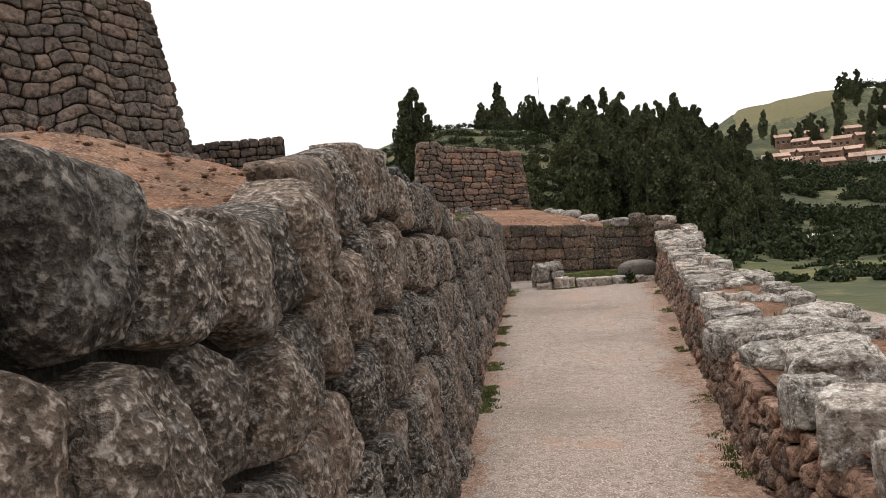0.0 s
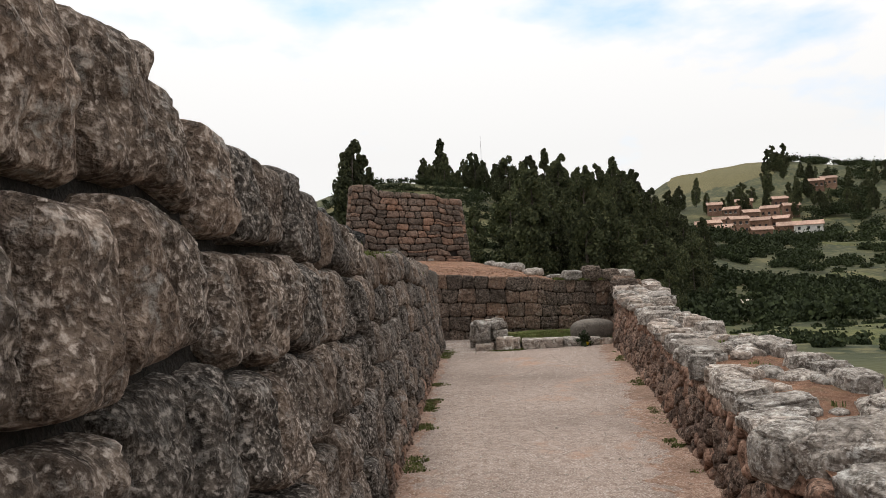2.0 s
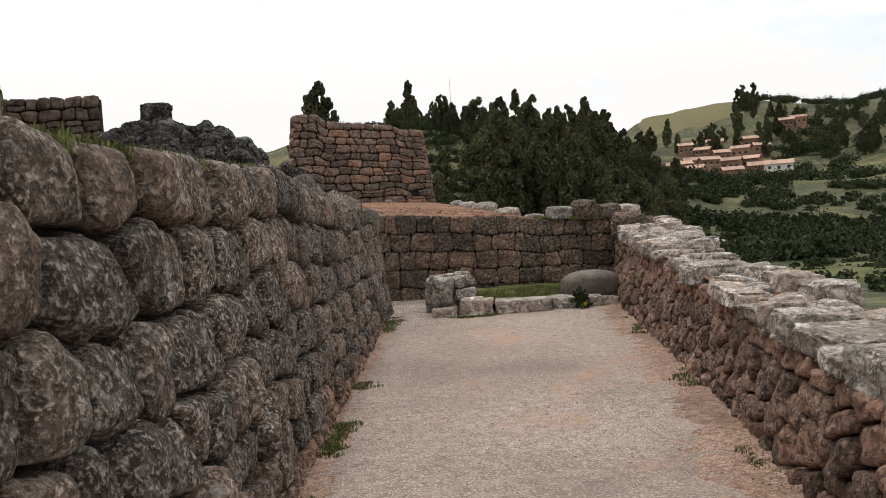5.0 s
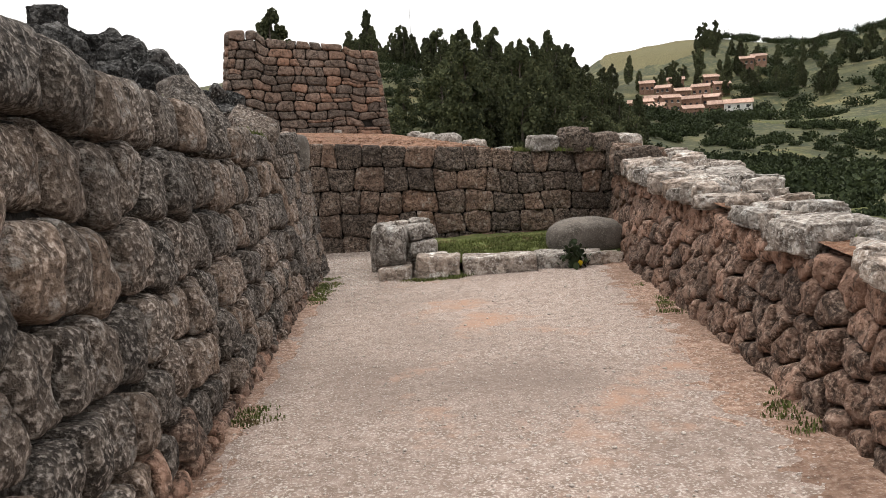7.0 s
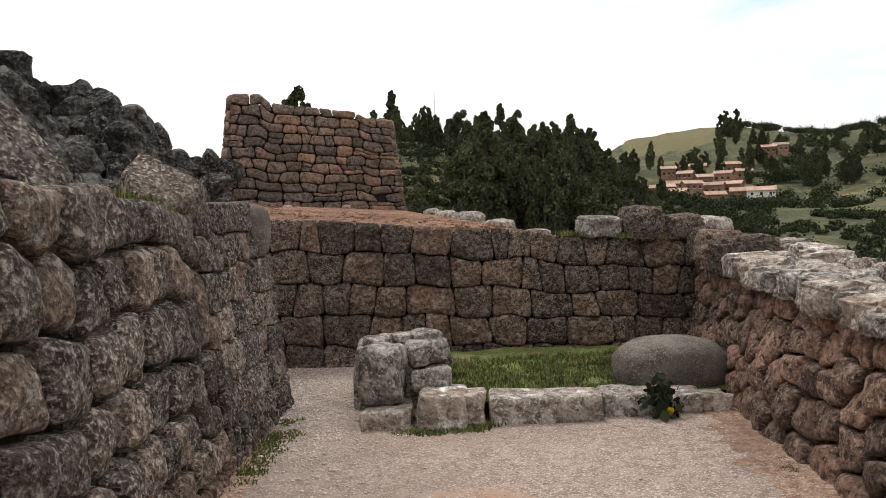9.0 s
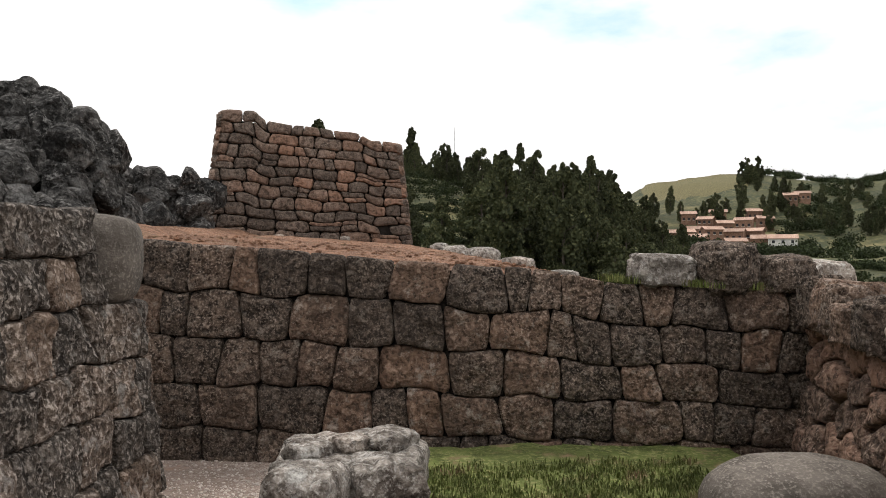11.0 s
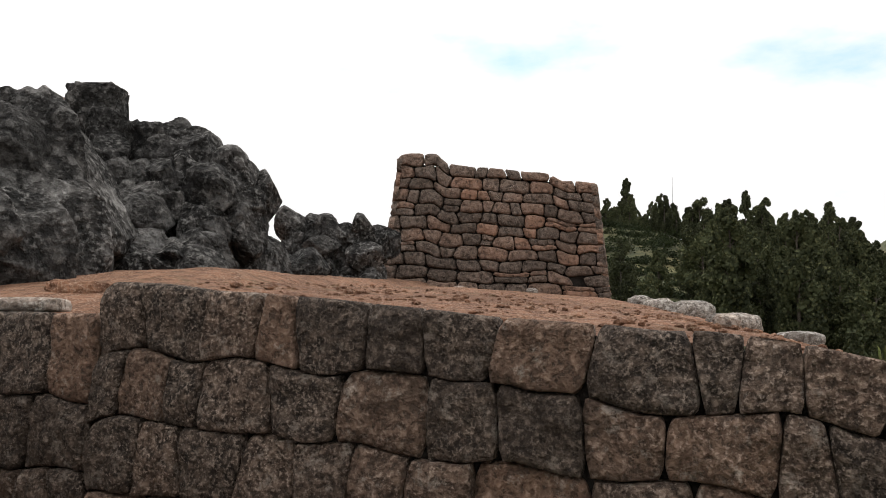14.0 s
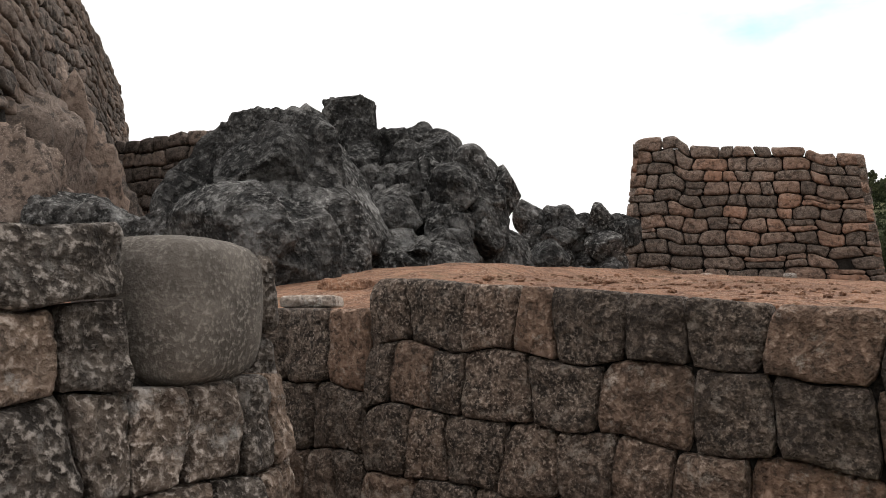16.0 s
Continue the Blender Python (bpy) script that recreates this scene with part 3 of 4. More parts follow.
def verge(name, x_of, side, width, y0, y1, label):
    """A strip of reddish earth along a wall foot, with a ragged edge that runs out into the grit."""
    verts, faces, n_, k_ = [], [], int((y1 - y0) / 0.06), 12
    for j in range(n_ + 1):
        y = y0 + (y1 - y0) * j / n_
        wide = width * (0.75 + 0.5 * fbm((0.0, y * 0.7, width), 2) + 0.35 * fbm((3.0, y * 4.0, width), 3))
        for i in range(k_ + 1):
            x = x_of(y) - side * 0.12 + side * (wide + 0.12) * i / k_
            verts.append((x, y, path_z(x, y) + 0.007 - 0.013 * (i / k_) ** 2 + 0.007 * fbm((x * 11, y * 11, 4.0), 3)))
    for j in range(n_):
        for i in range(k_):
            a = j * (k_ + 1) + i
            faces.append((a, a + 1, a + k_ + 2, a + k_ + 1))
    return tagged(part(name, verts, faces, M_VERGE), label, "soil", kind="structure")


verge("verge_left", left_face_x, 1, 0.22, -2.0, 16.2, "reddish earth along the foot of the tall wall")
verge("verge_right", lambda y: float(np.interp(y, [p.y for p in RIGHT.p[::-1]], [p.x for p in RIGHT.p[::-1]])), -1, 0.5, -2.0, 15.75, "reddish earth along the foot of the low wall")

# ---- left wall ----
rng = random.Random(5)
left_bottom = lambda s: floor_z(LEFT.at(s).y) - 0.06
left_top = lambda s: left_top_y(LEFT.at(s).y) + 0.04
wall_left = wall_core("wall_left", LEFT, 0, LEFT.length, left_bottom, lambda s: left_top(s) - 0.28, 0.10, 0.5, 0.11, M_CORE)
tagged(wall_left, "polygonal wall of porous grey-brown stones with rounded faces", "wall", kind="structure")
s_a, s_b, s_c, s_d = LEFT.s_of(1, 15.1), LEFT.s_of(1, 7.5), LEFT.s_of(1, 16.27), LEFT.s_of(1, 16.14) + 0.8
lay_wall(wall_left, LEFT, M_LEFT, rng, 0.0, s_b, left_bottom, left_top, 6, 0.34, 0.11, locked=True, jitter=0.14, bulge=0.068, gap=0.016, rough=0.022, back=0.22, count=52, fine=True, edge=1.25, most=250,
         fractions=[0, 0.10, 0.25, 0.43, 0.62, 0.81, 1.0], widths=[0.6, 0.75, 0.85, 0.9, 1, 1])
lay_wall(wall_left, LEFT, M_LEFT, rng, s_b, s_a, left_bottom, left_top, 7, 0.28, 0.11, locked=True, jitter=0.20, bulge=0.055, gap=0.013, rough=0.020, back=0.18, count=32, edge=1.25, most=300, footing=M_RIGHT, footing_z=0.24,
         fractions=[0, 0.08, 0.19, 0.33, 0.48, 0.65, 0.82, 1.0], widths=[0.5, 0.65, 0.75, 0.85, 0.9, 1, 1.05])
lay_wall(wall_left, LEFT, M_LEFT, rng, s_a, s_c, left_bottom, left_top, 8, 0.19, 0.11, wave=0.025, slant=0.025, bulge=0.022, gap=0.004, rough=0.02, back=0.14, count=48, fine=True, edge=1.1, footing=M_RIGHT, footing_z=0.2,
         fractions=[0, 0.08, 0.19, 0.33, 0.48, 0.61, 0.75, 0.885, 1.0])
lay_wall(wall_left, LEFT, M_LEFT, rng, s_c, s_d, left_bottom, lambda s: 1.23, 6, 0.23, 0.11, wave=0.02, slant=0.02, bulge=0.022, gap=0.004, rough=0.02, back=0.14, count=48, fine=True, edge=1.1,
         fractions=[0, 0.1, 0.24, 0.41, 0.59, 0.79, 1.0])
lay_wall(wall_left, LEFT, M_LEFT, rng, s_d, LEFT.length, left_bottom, left_top, 6, 0.30, 0.11, wave=0.03, slant=0.03, bulge=0.03, gap=0.006, rough=0.02, back=0.12, count=24, edge=1.3)

# ---- right wall ----
rng = random.Random(8)
right_bottom = lambda s: floor_z(RIGHT.at(s).y) - 0.05
right_top = lambda s: right_top_y(RIGHT.at(s).y) - 0.09
wall_right = wall_core("wall_right", RIGHT, 0, RIGHT.length, right_bottom, right_top, 0.09, 0.7, 0.16, M_RIGHT)
tagged(wall_right, "low wall of reddish rubble stones with pale cap stones", "wall", kind="structure")
lay_wall(wall_right, RIGHT, M_RIGHT, rng, 0, RIGHT.length, right_bottom, right_top, 5, 0.23, 0.16, locked=True, jitter=0.45, bulge=0.04, gap=0.008, rough=0.026, back=0.12, count=24, edge=1.25, most=300)
# outer side and soil on top
OUTER = Line([(right_outer_y(y), y) for y in (-2.5, 2, 5, 7, 9, 11, 12.6, 15, 17.8)])
outer_top = lambda s: right_top_y(OUTER.at(s).y) - 0.10
outer_core = wall_core("wall_outer", OUTER, 0, OUTER.length, lambda s: -1.2, outer_top, 0.0, 0.35, 0.0, M_RIGHT)
tagged(outer_core, "outer face of the low rubble wall", "wall", kind="structure")


def wall_top_z(x, y):
    return right_top_y(y) - 0.05 + 0.03 * fbm((x * 2, y * 2, 1.0)) + 0.012 * fbm((x * 9, y * 9, 1.0))


def right_inner_x(y):
    return float(np.interp(y, [p.y for p in RIGHT.p[::-1]], [p.x for p in RIGHT.p[::-1]]))


verts, faces = [], []
for j in range(170):
    y = -2.5 + j * 0.12
    a, b = right_inner_x(min(y, 17.4)) + 0.16, right_outer_y(y) - 0.02
    for i in range(11):
        x = a + (b - a) * i / 10
        verts.append((x, y, wall_top_z(x, y)))
for j in range(169):
    for i in range(10):
        a = j * 11 + i
        faces.append((a, a + 1, a + 12, a + 11))
tagged(part("wall_top_soil", verts, faces, M_SOIL), "dry soil and rubble on top of the low wall", "soil", kind="structure")


def cap_row(line, side, z_of, wide, deep, tall, rng, first, last, material=M_CAP):
    s = first
    while s < last:
        w = wide * rng.choice((0.5, 0.7, 0.9, 1.2, 1.7)) * rng.uniform(0.9, 1.1)
        q, nrm = line.at(s + w / 2), line.normal(s + w / 2)
        d = deep * rng.uniform(0.5, 1.4)
        h = tall * rng.uniform(0.7, 1.6)
        q = q + nrm * side * ((-0.06 if line is RIGHT else 0.06) - d / 2 + rng.uniform(-0.05, 0.03)) if side else q
        turn = math.degrees(math.atan2(nrm.y, nrm.x))
        m = pose(q.x, q.y, z_of(q.y) + h * 0.15, rng.uniform(-6, 6), rng.uniform(-7, 7), turn + rng.uniform(-14, 14))
        v, f = boulder_mesh((d / 2, w / 2, h / 2), rng.uniform(0, 90), 4, 0.18, 0.88, 1.8, 0.05, m=m)
        if rng.random() < 0.9:
            part("cap_stone", v, f, material, wall_right)
        s += w * 0.95


cap_row(RIGHT, 1, lambda y: right_top_y(y) - 0.06, 0.30, 0.42, 0.2, random.Random(3), 0.05, 1.35, M_BACK)
s_e, s_f = RIGHT.s_of(1, 6.2), RIGHT.s_of(1, 4.2)
cap_row(RIGHT, 1, lambda y: right_top_y(y) - 0.07, 0.30, 0.30, 0.13, rng, 1.3, s_e)
cap_row(RIGHT, 1, lambda y: right_top_y(y) - 0.04, 0.42, 0.42, 0.26, rng, s_f, RIGHT.length - 0.5)
cap_row(OUTER, 1, lambda y: right_top_y(y) - 0.06, 0.32, 0.26, 0.13, rng, 2.0, OUTER.length - 0.3)
for x, y, z, a, b, c, turn, sd in ((2.08, 5.98, 0.60, 0.13, 0.15, 0.13, 10, 2.0), (2.42, 5.62, 0.63, 0.44, 0.17, 0.17, -38, 5.5), (2.30, 4.70, 0.60, 0.30, 0.25, 0.19, -20, 8.1), (2.17, 5.25, 0.56, 0.18, 0.22, 0.14, 8, 11.3), (3.0, 6.3, 0.68, 0.27, 0.2, 0.10, 10, 13.7)):
    v, f = boulder_mesh((a, b, c), sd, 5, 0.16, 0.7, 1.4, 0.06, m=pose(x, y, z, 4, -4, turn))
    part("cap_stone", v, f, M_CAP, wall_right)
for _ in range(150):
    y = rng.uniform(2.5, 17)
    a, b = right_inner_x(y) + 0.25, right_outer_y(y) - 0.15
    x = rng.uniform(a, b)
    r = rng.uniform(0.03, 0.13)
    v, f = boulder_mesh((r, r * rng.uniform(0.6, 1.4), r * 0.5), rng.uniform(0, 90), 2, 0.2, 0.5, m=pose(x, y, wall_top_z(x, y) + r * 0.12, rng.uniform(-12, 12), rng.uniform(-12, 12), rng.uniform(0, 360)))
    part("cap_stone", v, f, M_CAP, wall_right)

# ---- end wall ----
rng = random.Random(21)
back_bottom = lambda s: 0.13
back_top = lambda s: back_top_x(BACK.at(s).x)
wall_back = wall_core("wall_back", BACK, 0, BACK.length, back_bottom, lambda s: back_top(s) - 0.05, 0.07, 0.4, 0.05, M_CORE)
tagged(wall_back, "fitted brown stone wall in wavy courses", "wall", kind="structure")
s_step = BACK.s_of(0, 0.53)
FR = [0, 0.17, 0.37, 0.58, 0.785, 1.0]
lay_wall(wall_back, BACK, M_BACK, rng, 0, s_step, back_bottom, lambda s: 1.42, 4, 0.28, 0.05, wave=0.025, slant=0.03, bulge=0.022, gap=0.002, rough=0.02, count=44, edge=1.1, fractions=[0, 0.23, 0.45, 0.7, 1.0])
lay_wall(wall_back, BACK, M_BACK, rng, s_step, BACK.length, back_bottom, back_top, 5, 0.285, 0.05, wave=0.035, slant=0.03, bulge=0.022, gap=0.002, rough=0.02, count=44, edge=1.1, fractions=FR, most=250)
for x, y, z, sx, sy, sz, sd in ((4.02, 17.75, 1.36, 0.2, 0.16, 0.11, 3), (4.40, 17.68, 1.38, 0.19, 0.18, 0.17, 5), (4.76, 17.68, 1.33, 0.2, 0.18, 0.13, 7), (5.12, 17.8, 1.33, 0.17, 0.15, 0.10, 9)):
    boulder("cap_boulder", (x, y, z), (sx, sy, sz), M_CAP if sd in (3, 9) else M_BACK, sd, 10, 4, "weathered loose block lying on the end wall", "stone", level=4, jag=0.18, square=0.7)

# ---- bench of blocks before the end wall ----
rng = random.Random(4)


def block(name, place, size, seed, label, material=M_CAP, turn=-9, tilt=0, **kw):
    v, f = block_mesh(size, seed, m=pose(*place, tilt, 0, turn), **kw)
    return tagged(part(name, v, f, material), label, "stone block")


block("base_block", (1.98, 15.93, 0.21), (0.32, 0.38, 0.15), 1, "low pale stone block under a stack")
block("base_block", (2.32, 15.86, 0.25), (0.29, 0.36, 0.25), 2, "squarish pale stone block on the path")
block("upright_block", (1.96, 16.02, 0.465), (0.27, 0.30, 0.36), 3, "weathered upright stone block standing on a low block", turn=-14, wear=0.02, bevel=0.06)
block("stacked_block", (2.27, 16.06, 0.42), (0.24, 0.30, 0.14), 4, "small squared pale stone block in a stack", wear=0.015, bevel=0.03)
block("stacked_block", (2.26, 16.17, 0.555), (0.27, 0.32, 0.14), 5, "worn pale stone block on top of a stack", turn=8, wear=0.018, bevel=0.05)
block("stacked_block", (2.12, 16.55, 0.36), (0.62, 0.50, 0.46), 6, "broad stacked block behind the upright one", wear=0.02, bevel=0.05)
for x, y, z, a, b, c in ((1.95, 16.42, 0.61, 0.11, 0.09, 0.045), (2.12, 16.5, 0.62, 0.09, 0.07, 0.04), (2.30, 16.55, 0.62, 0.12, 0.10, 0.05), (2.02, 16.62, 0.61, 0.07, 0.06, 0.03), (2.18, 16.68, 0.61, 0.08, 0.05, 0.03)):
    boulder("loose_stone", (x, y, z), (a, b, c), M_CAP, x * 9 + y, 20 * x, 5, "small pale loose stone on the stacked blocks", "stone", level=3, jag=0.2, square=0.6)
block("kerb_stone", (2.49, 15.87, 0.25), (0.20, 0.26, 0.22), 7, "short grey kerb stone of a low bench")
block("kerb_stone", (2.97, 15.85, 0.215), (0.71, 0.30, 0.21), 8, "long pale squared kerb slab of a low bench", wear=0.007)
block("kerb_stone", (3.53, 15.84, 0.215), (0.36, 0.26, 0.19), 9, "short brown kerb stone of a low bench")
block("kerb_stone", (3.85, 15.82, 0.20), (0.28, 0.24, 0.17), 10, "tilted grey kerb stone of a low bench", tilt=6)
block("kerb_stone", (4.08, 15.80, 0.20), (0.20, 0.24, 0.15), 11, "small grey kerb stone beside the rubble wall", tilt=-4)
boulder("bench_boulder", (3.98, 16.2, 0.37), (0.40, 0.25, 0.21), M_SMOOTH, 31, -6, 3, "large smooth brown boulder behind the kerb stones", "stone", level=5, jag=0.05, square=0.55, freq=1.2)


def bed_z(x, y):
    return 0.26 + 0.02 * fbm((x * 3, y * 3, 2.0)) + 0.03 * (y - 15.9)


tagged(sheet("grass_bed", 2.42, 4.35, 15.9, 17.75, 0.07, bed_z, M_GRASS), "patch of short green grass behind the kerb", "grass", kind="structure")

# ---- boulders on the left wall ----
for x, y, z, a, b, c, turn, sd, label in ((0.46, 14.05, 1.66, 0.25, 0.40, 0.25, 18, 12, "angular brown boulder lying on the wall top"), (0.74, 15.35, 1.59, 0.24, 0.44, 0.24, 8, 14, "rounded grey boulder lying on the wall top")):
    v, f = crag_mesh((a, b, c), sd, 5, pose(x, y, z, 0, 0, turn), 0.05, 9)
    tagged(part("wall_boulder", v, f, M_LEFT), label, "stone")
boulder("corner_boulder", (1.03, 16.535, 1.40), (0.21, 0.185, 0.195), M_SMOOTH, 17, 8, 0, "big smooth rounded grey corner boulder", "stone", level=5, jag=0.035, square=0.78, freq=1.0)

# ---- tower ----
rng = random.Random(33)
tower_front, tower_side, tower_left = Line([(-0.78, 29.0), (3.42, 28.95)]), Line([(3.42, 28.95), (3.5, 30.3)]), Line([(-0.85, 30.4), (-0.78, 29.0)])
tower_top = lambda s: float(np.interp(s, [0, 0.2, 0.85, 1.0, 1.15, 2.6, 3.25, 3.5, 4.3], [4.50, 4.58, 4.55, 4.42, 4.33, 4.18, 4.12, 3.98, 3.93]))
tower = tagged(new("tower_ruin"), "ruined reddish stone tower wall with a stepped top", "ruin")
tower.location, tower.scale = (-0.275, -1.605, -0.149), (1.107, 1.107, 1.107)


def quad_prism(name, low, high, z0, z1s, material, parent):
    verts = [(x, y, z0) for x, y in low] + [(x, y, z) for (x, y), z in zip(high, z1s)]
    return part(name, verts, [(3, 2, 1, 0), (4, 5, 6, 7), (0, 1, 5, 4), (1, 2, 6, 5), (2, 3, 7, 6), (3, 0, 4, 7)], material, parent, smooth=False)


quad_prism("core", [(-0.70, 29.08), (3.34, 29.03), (3.4, 30.3), (-0.75, 30.35)], [(-0.42, 29.22), (3.06, 29.18), (3.1, 30.1), (-0.45, 30.1)], 1.5, [4.40, 3.86, 3.86, 4.40], M_CORE, tower)


def tower_place(s, z, o):
    c = 2.1
    q = tower_front.at(c + (s - c) * (1 - 0.052 * (z - 1.9)))
    return Vector((q.x, q.y - o + 0.055 * (z - 1.9), z))


for poly in courses(rng, 0, 4.2, lambda s: 1.7, tower_top, 12, 0.40, wave=0.05, slant=0.055, split=0.14):
    if 3.35 < poly[0].x < 3.6 and 2.0 < poly[0].y < 2.15:
        far_ = max(p.x for p in poly)
        poly = [Vector((far_ + 0.68 * (p.x - far_), p.y)) for p in poly]
    v, f = stone_mesh(poly, tower_place, rng, gap=0.007, bulge=0.04, back=0.16, rough=0.016, count=20, edge=1.5)
    part("stone", v, f, M_TOWER, tower)
for line in (tower_side, tower_left):
    for poly in courses(rng, 0.02, line.length, lambda s: 1.7, (lambda s: 3.92) if line is tower_side else (lambda s: 4.45), 10, 0.4, wave=0.04, slant=0.03):
        v, f = stone_mesh(poly, lambda s, z, o: line.place(s, z - 1.9, o - 0.03, 0.11) + Vector((0, 0, 1.9)), rng, gap=0.008, bulge=0.03, back=0.1, count=12)
        part("stone", v, f, M_TOWER, tower)
boulder("fallen_stone", (-0.95, 29.9, 2.12), (0.28, 0.24, 0.14), M_TOWER, 41, 20, 6, "fallen grey stone at the foot of the tower", "stone", level=3, jag=0.15, square=0.6)
for x, y, r in ((0.6, 29.9, 0.1), (2.0, 29.9, 0.1), (4.3, 28.2, 0.16), (4.0, 27.0, 0.22), (4.35, 26.3, 0.28), (4.7, 25.2, 0.24), (3.8, 27.6, 0.18), (4.5, 24.3, 0.2), (4.9, 23.2, 0.18), (3.6, 20.2, 0.08), (3.4, 19.0, 0.06)):
    boulder("loose_stone", (x, y, mound_z(x, y) + r * 0.35), (r * 1.3, r, r * 0.6), M_CAP, x * 7 + y, 30 * x, 0, "loose pale stone lying on bare soil", "stone", level=3, jag=0.2, square=0.5)

# ---- rock outcrop ----
rng = random.Random(44)


def outcrop(name, blobs, seed, label, level=5, rough=0.10, material=M_ROCK):
    """One mass of rock, grown from several broken lumps."""
    ob = tagged(new(name), label, "rock")
    for i, (x, y, z, a, b, c, turn) in enumerate(blobs):
        v, f = crag_mesh((a, b, c), seed + i * 2.7, level if max(a, b, c) > 0.3 else 4, pose(x, y, z, 0, 0, turn), rough)
        part("crag", v, f, material, ob)
    return ob


def heap(top, x0, x1, low, y_of, size, rg, step=0.75):
    """Lumps for a heap of rock with the ridge line top(x), its foot at the height low, nearer by y_of(drop)."""
    blobs, x = [], x0
    while x < x1:
        z = top(x)
        first = True
        while z > low:
            k = size * rg.uniform(0.7, 1.25)
            blobs.append((x + rg.uniform(-0.25, 0.25) * size, y_of(top(x) - z) + rg.uniform(-0.3, 0.3), z - k * (0.9 if first else 0.7), k * rg.uniform(0.9, 1.3), k * 1.15, k * rg.uniform(0.85, 1.3), rg.uniform(0, 360)))
            z -= k * rg.uniform(0.7, 1.15)
            first = False
        x += size * step * rg.uniform(0.8, 1.2)
    return blobs


outcrop("rock_outcrop", [(-3.0, 22.1, 2.55, 1.10, 0.8, 1.12, 10), (-2.45, 21.95, 2.55, 0.82, 0.75, 1.05, 60), (-3.65, 21.9, 2.35, 0.75, 0.6, 0.85, 30), (-2.1, 21.6, 2.15, 0.55, 0.5, 0.75, 0), (-2.75, 21.6, 2.75, 0.6, 0.5, 0.62, 100)], 3, "massive dark grey limestone outcrop with pale edges", 6, 0.07)
outcrop("rock_ledge", [(-3.5, 20.95, 1.95, 1.35, 0.5, 0.58, 4), (-2.5, 20.8, 2.0, 0.95, 0.5, 0.60, -8), (-1.85, 20.7, 1.85, 0.5, 0.45, 0.62, 40), (-4.5, 21.1, 1.95, 0.8, 0.45, 0.5, 15)], 9, "flat-topped dark rock ledge under the outcrop", 6, 0.05)
boulder("rock_block", (-3.22, 23.9, 3.98), (0.34, 0.34, 0.38), M_ROCK, 15, 15, 6, "squarish dark block perched on the outcrop", "rock", level=5, jag=0.14, square=0.8, freq=1.5, crack=0.06)
ridge_top = lerp_table([(-4.6, 3.5), (-3.9, 3.85), (-3.0, 3.9), (-2.3, 3.86), (-1.95, 3.74), (-1.5, 3.54), (-1.2, 3.28), (-0.9, 2.92), (-0.65, 2.4)])
outcrop("rock_outcrop", [(-2.9, 24.6, 2.2, 1.1, 0.6, 0.9, 0), (-1.6, 24.5, 1.9, 0.5, 0.4, 0.7, 20)] + [(-0.95, 23.9, 1.95, 0.40, 0.35, 0.45, 0), (-0.8, 24.7, 1.85, 0.45, 0.35, 0.50, 50)] + heap(lambda x: ridge_top(x) - 0.04, -3.9, -1.0, 1.7, lambda d: 24.0 - 0.8 * d, 0.29, rng, 0.62), 22, "jagged dark limestone ridge stepping down")
far_top = lerp_table([(-2.45, 2.5), (-2.1, 3.42), (-1.65, 3.34), (-1.3, 3.1), (-1.0, 3.02), (-0.76, 3.24), (-0.5, 3.08), (-0.4, 2.5)])
outcrop("rock_outcrop", [(-1.4, 28.5, 2.0, 0.85, 0.4, 0.9, 0)] + heap(lambda x: far_top(x) - 0.08, -2.0, -0.6, 1.9, lambda d: 28.2 - 0.4 * d, 0.27, rng), 37, "far jagged heap of dark rock beside the tower")
outcrop("rock_shelf", [(-4.9, 21.5, 2.3, 0.7, 0.5, 0.42, 0), (-5.6, 21.6, 2.45, 0.7, 0.5, 0.45, 40), (-6.4, 21.4, 2.5, 0.8, 0.5, 0.5, 0), (-7.2, 21.0, 2.6, 0.8, 0.6, 0.55, 70), (-5.2, 20.9, 2.05, 0.7, 0.5, 0.38, 20), (-6.2, 20.7, 2.1, 0.8, 0.5, 0.42, 50), (-7.2, 20.4, 2.2, 0.8, 0.5, 0.45, 10)], 48, "broken dark rock shelf at the foot of the bastion")
boulder("soil_block", (-0.62, 19.9, 1.52), (0.2, 0.18, 0.13), M_SOIL, 52, 8, 0, "reddish squared lump of earth and stone", "stone", level=4, jag=0.15, square=0.8)
boulder("flat_stone", (-0.12, 18.75, 1.46), (0.17, 0.13, 0.04), M_CAP, 53, 8, 0, "flat pale stone on the end wall", "stone", level=3, jag=0.1, square=0.8)

# ---- bastion and the low wall beside it ----
rng = random.Random(55)
BASTION = Line([(x + 0.22, y) for x, y in [(-14.0, 14.0), (-10.2, 17.0), (-7.9, 19.0), (-7.0, 20.2), (-6.8, 21.0), (-7.5, 22.2), (-9.7, 25.0), (-12.3, 28.2), (-13.2, 29.2), (-15.5, 29.8)]])
bastion_top = lambda s: float(np.interp(s, [0, 6, 9.0, 11, 15, 18, 22], [9.2, 8.6, 8.3, 8.1, 7.9, 7.55, 7.0]))
bastion_low = lambda s: 3.6 + 1.3 * fbm((s * 0.35, 3.0, 1.0), 2)
bastion = wall_core("bastion", BASTION, 0, BASTION.length, lambda s: 1.5, lambda s: bastion_top(s) - 0.15, 0.12 - 0.2 * 4.4, 3.4, 0.2, M_CORE, 0.4)
tagged(bastion, "tall bastion of grey-brown stones rising from bedrock", "wall", kind="structure")
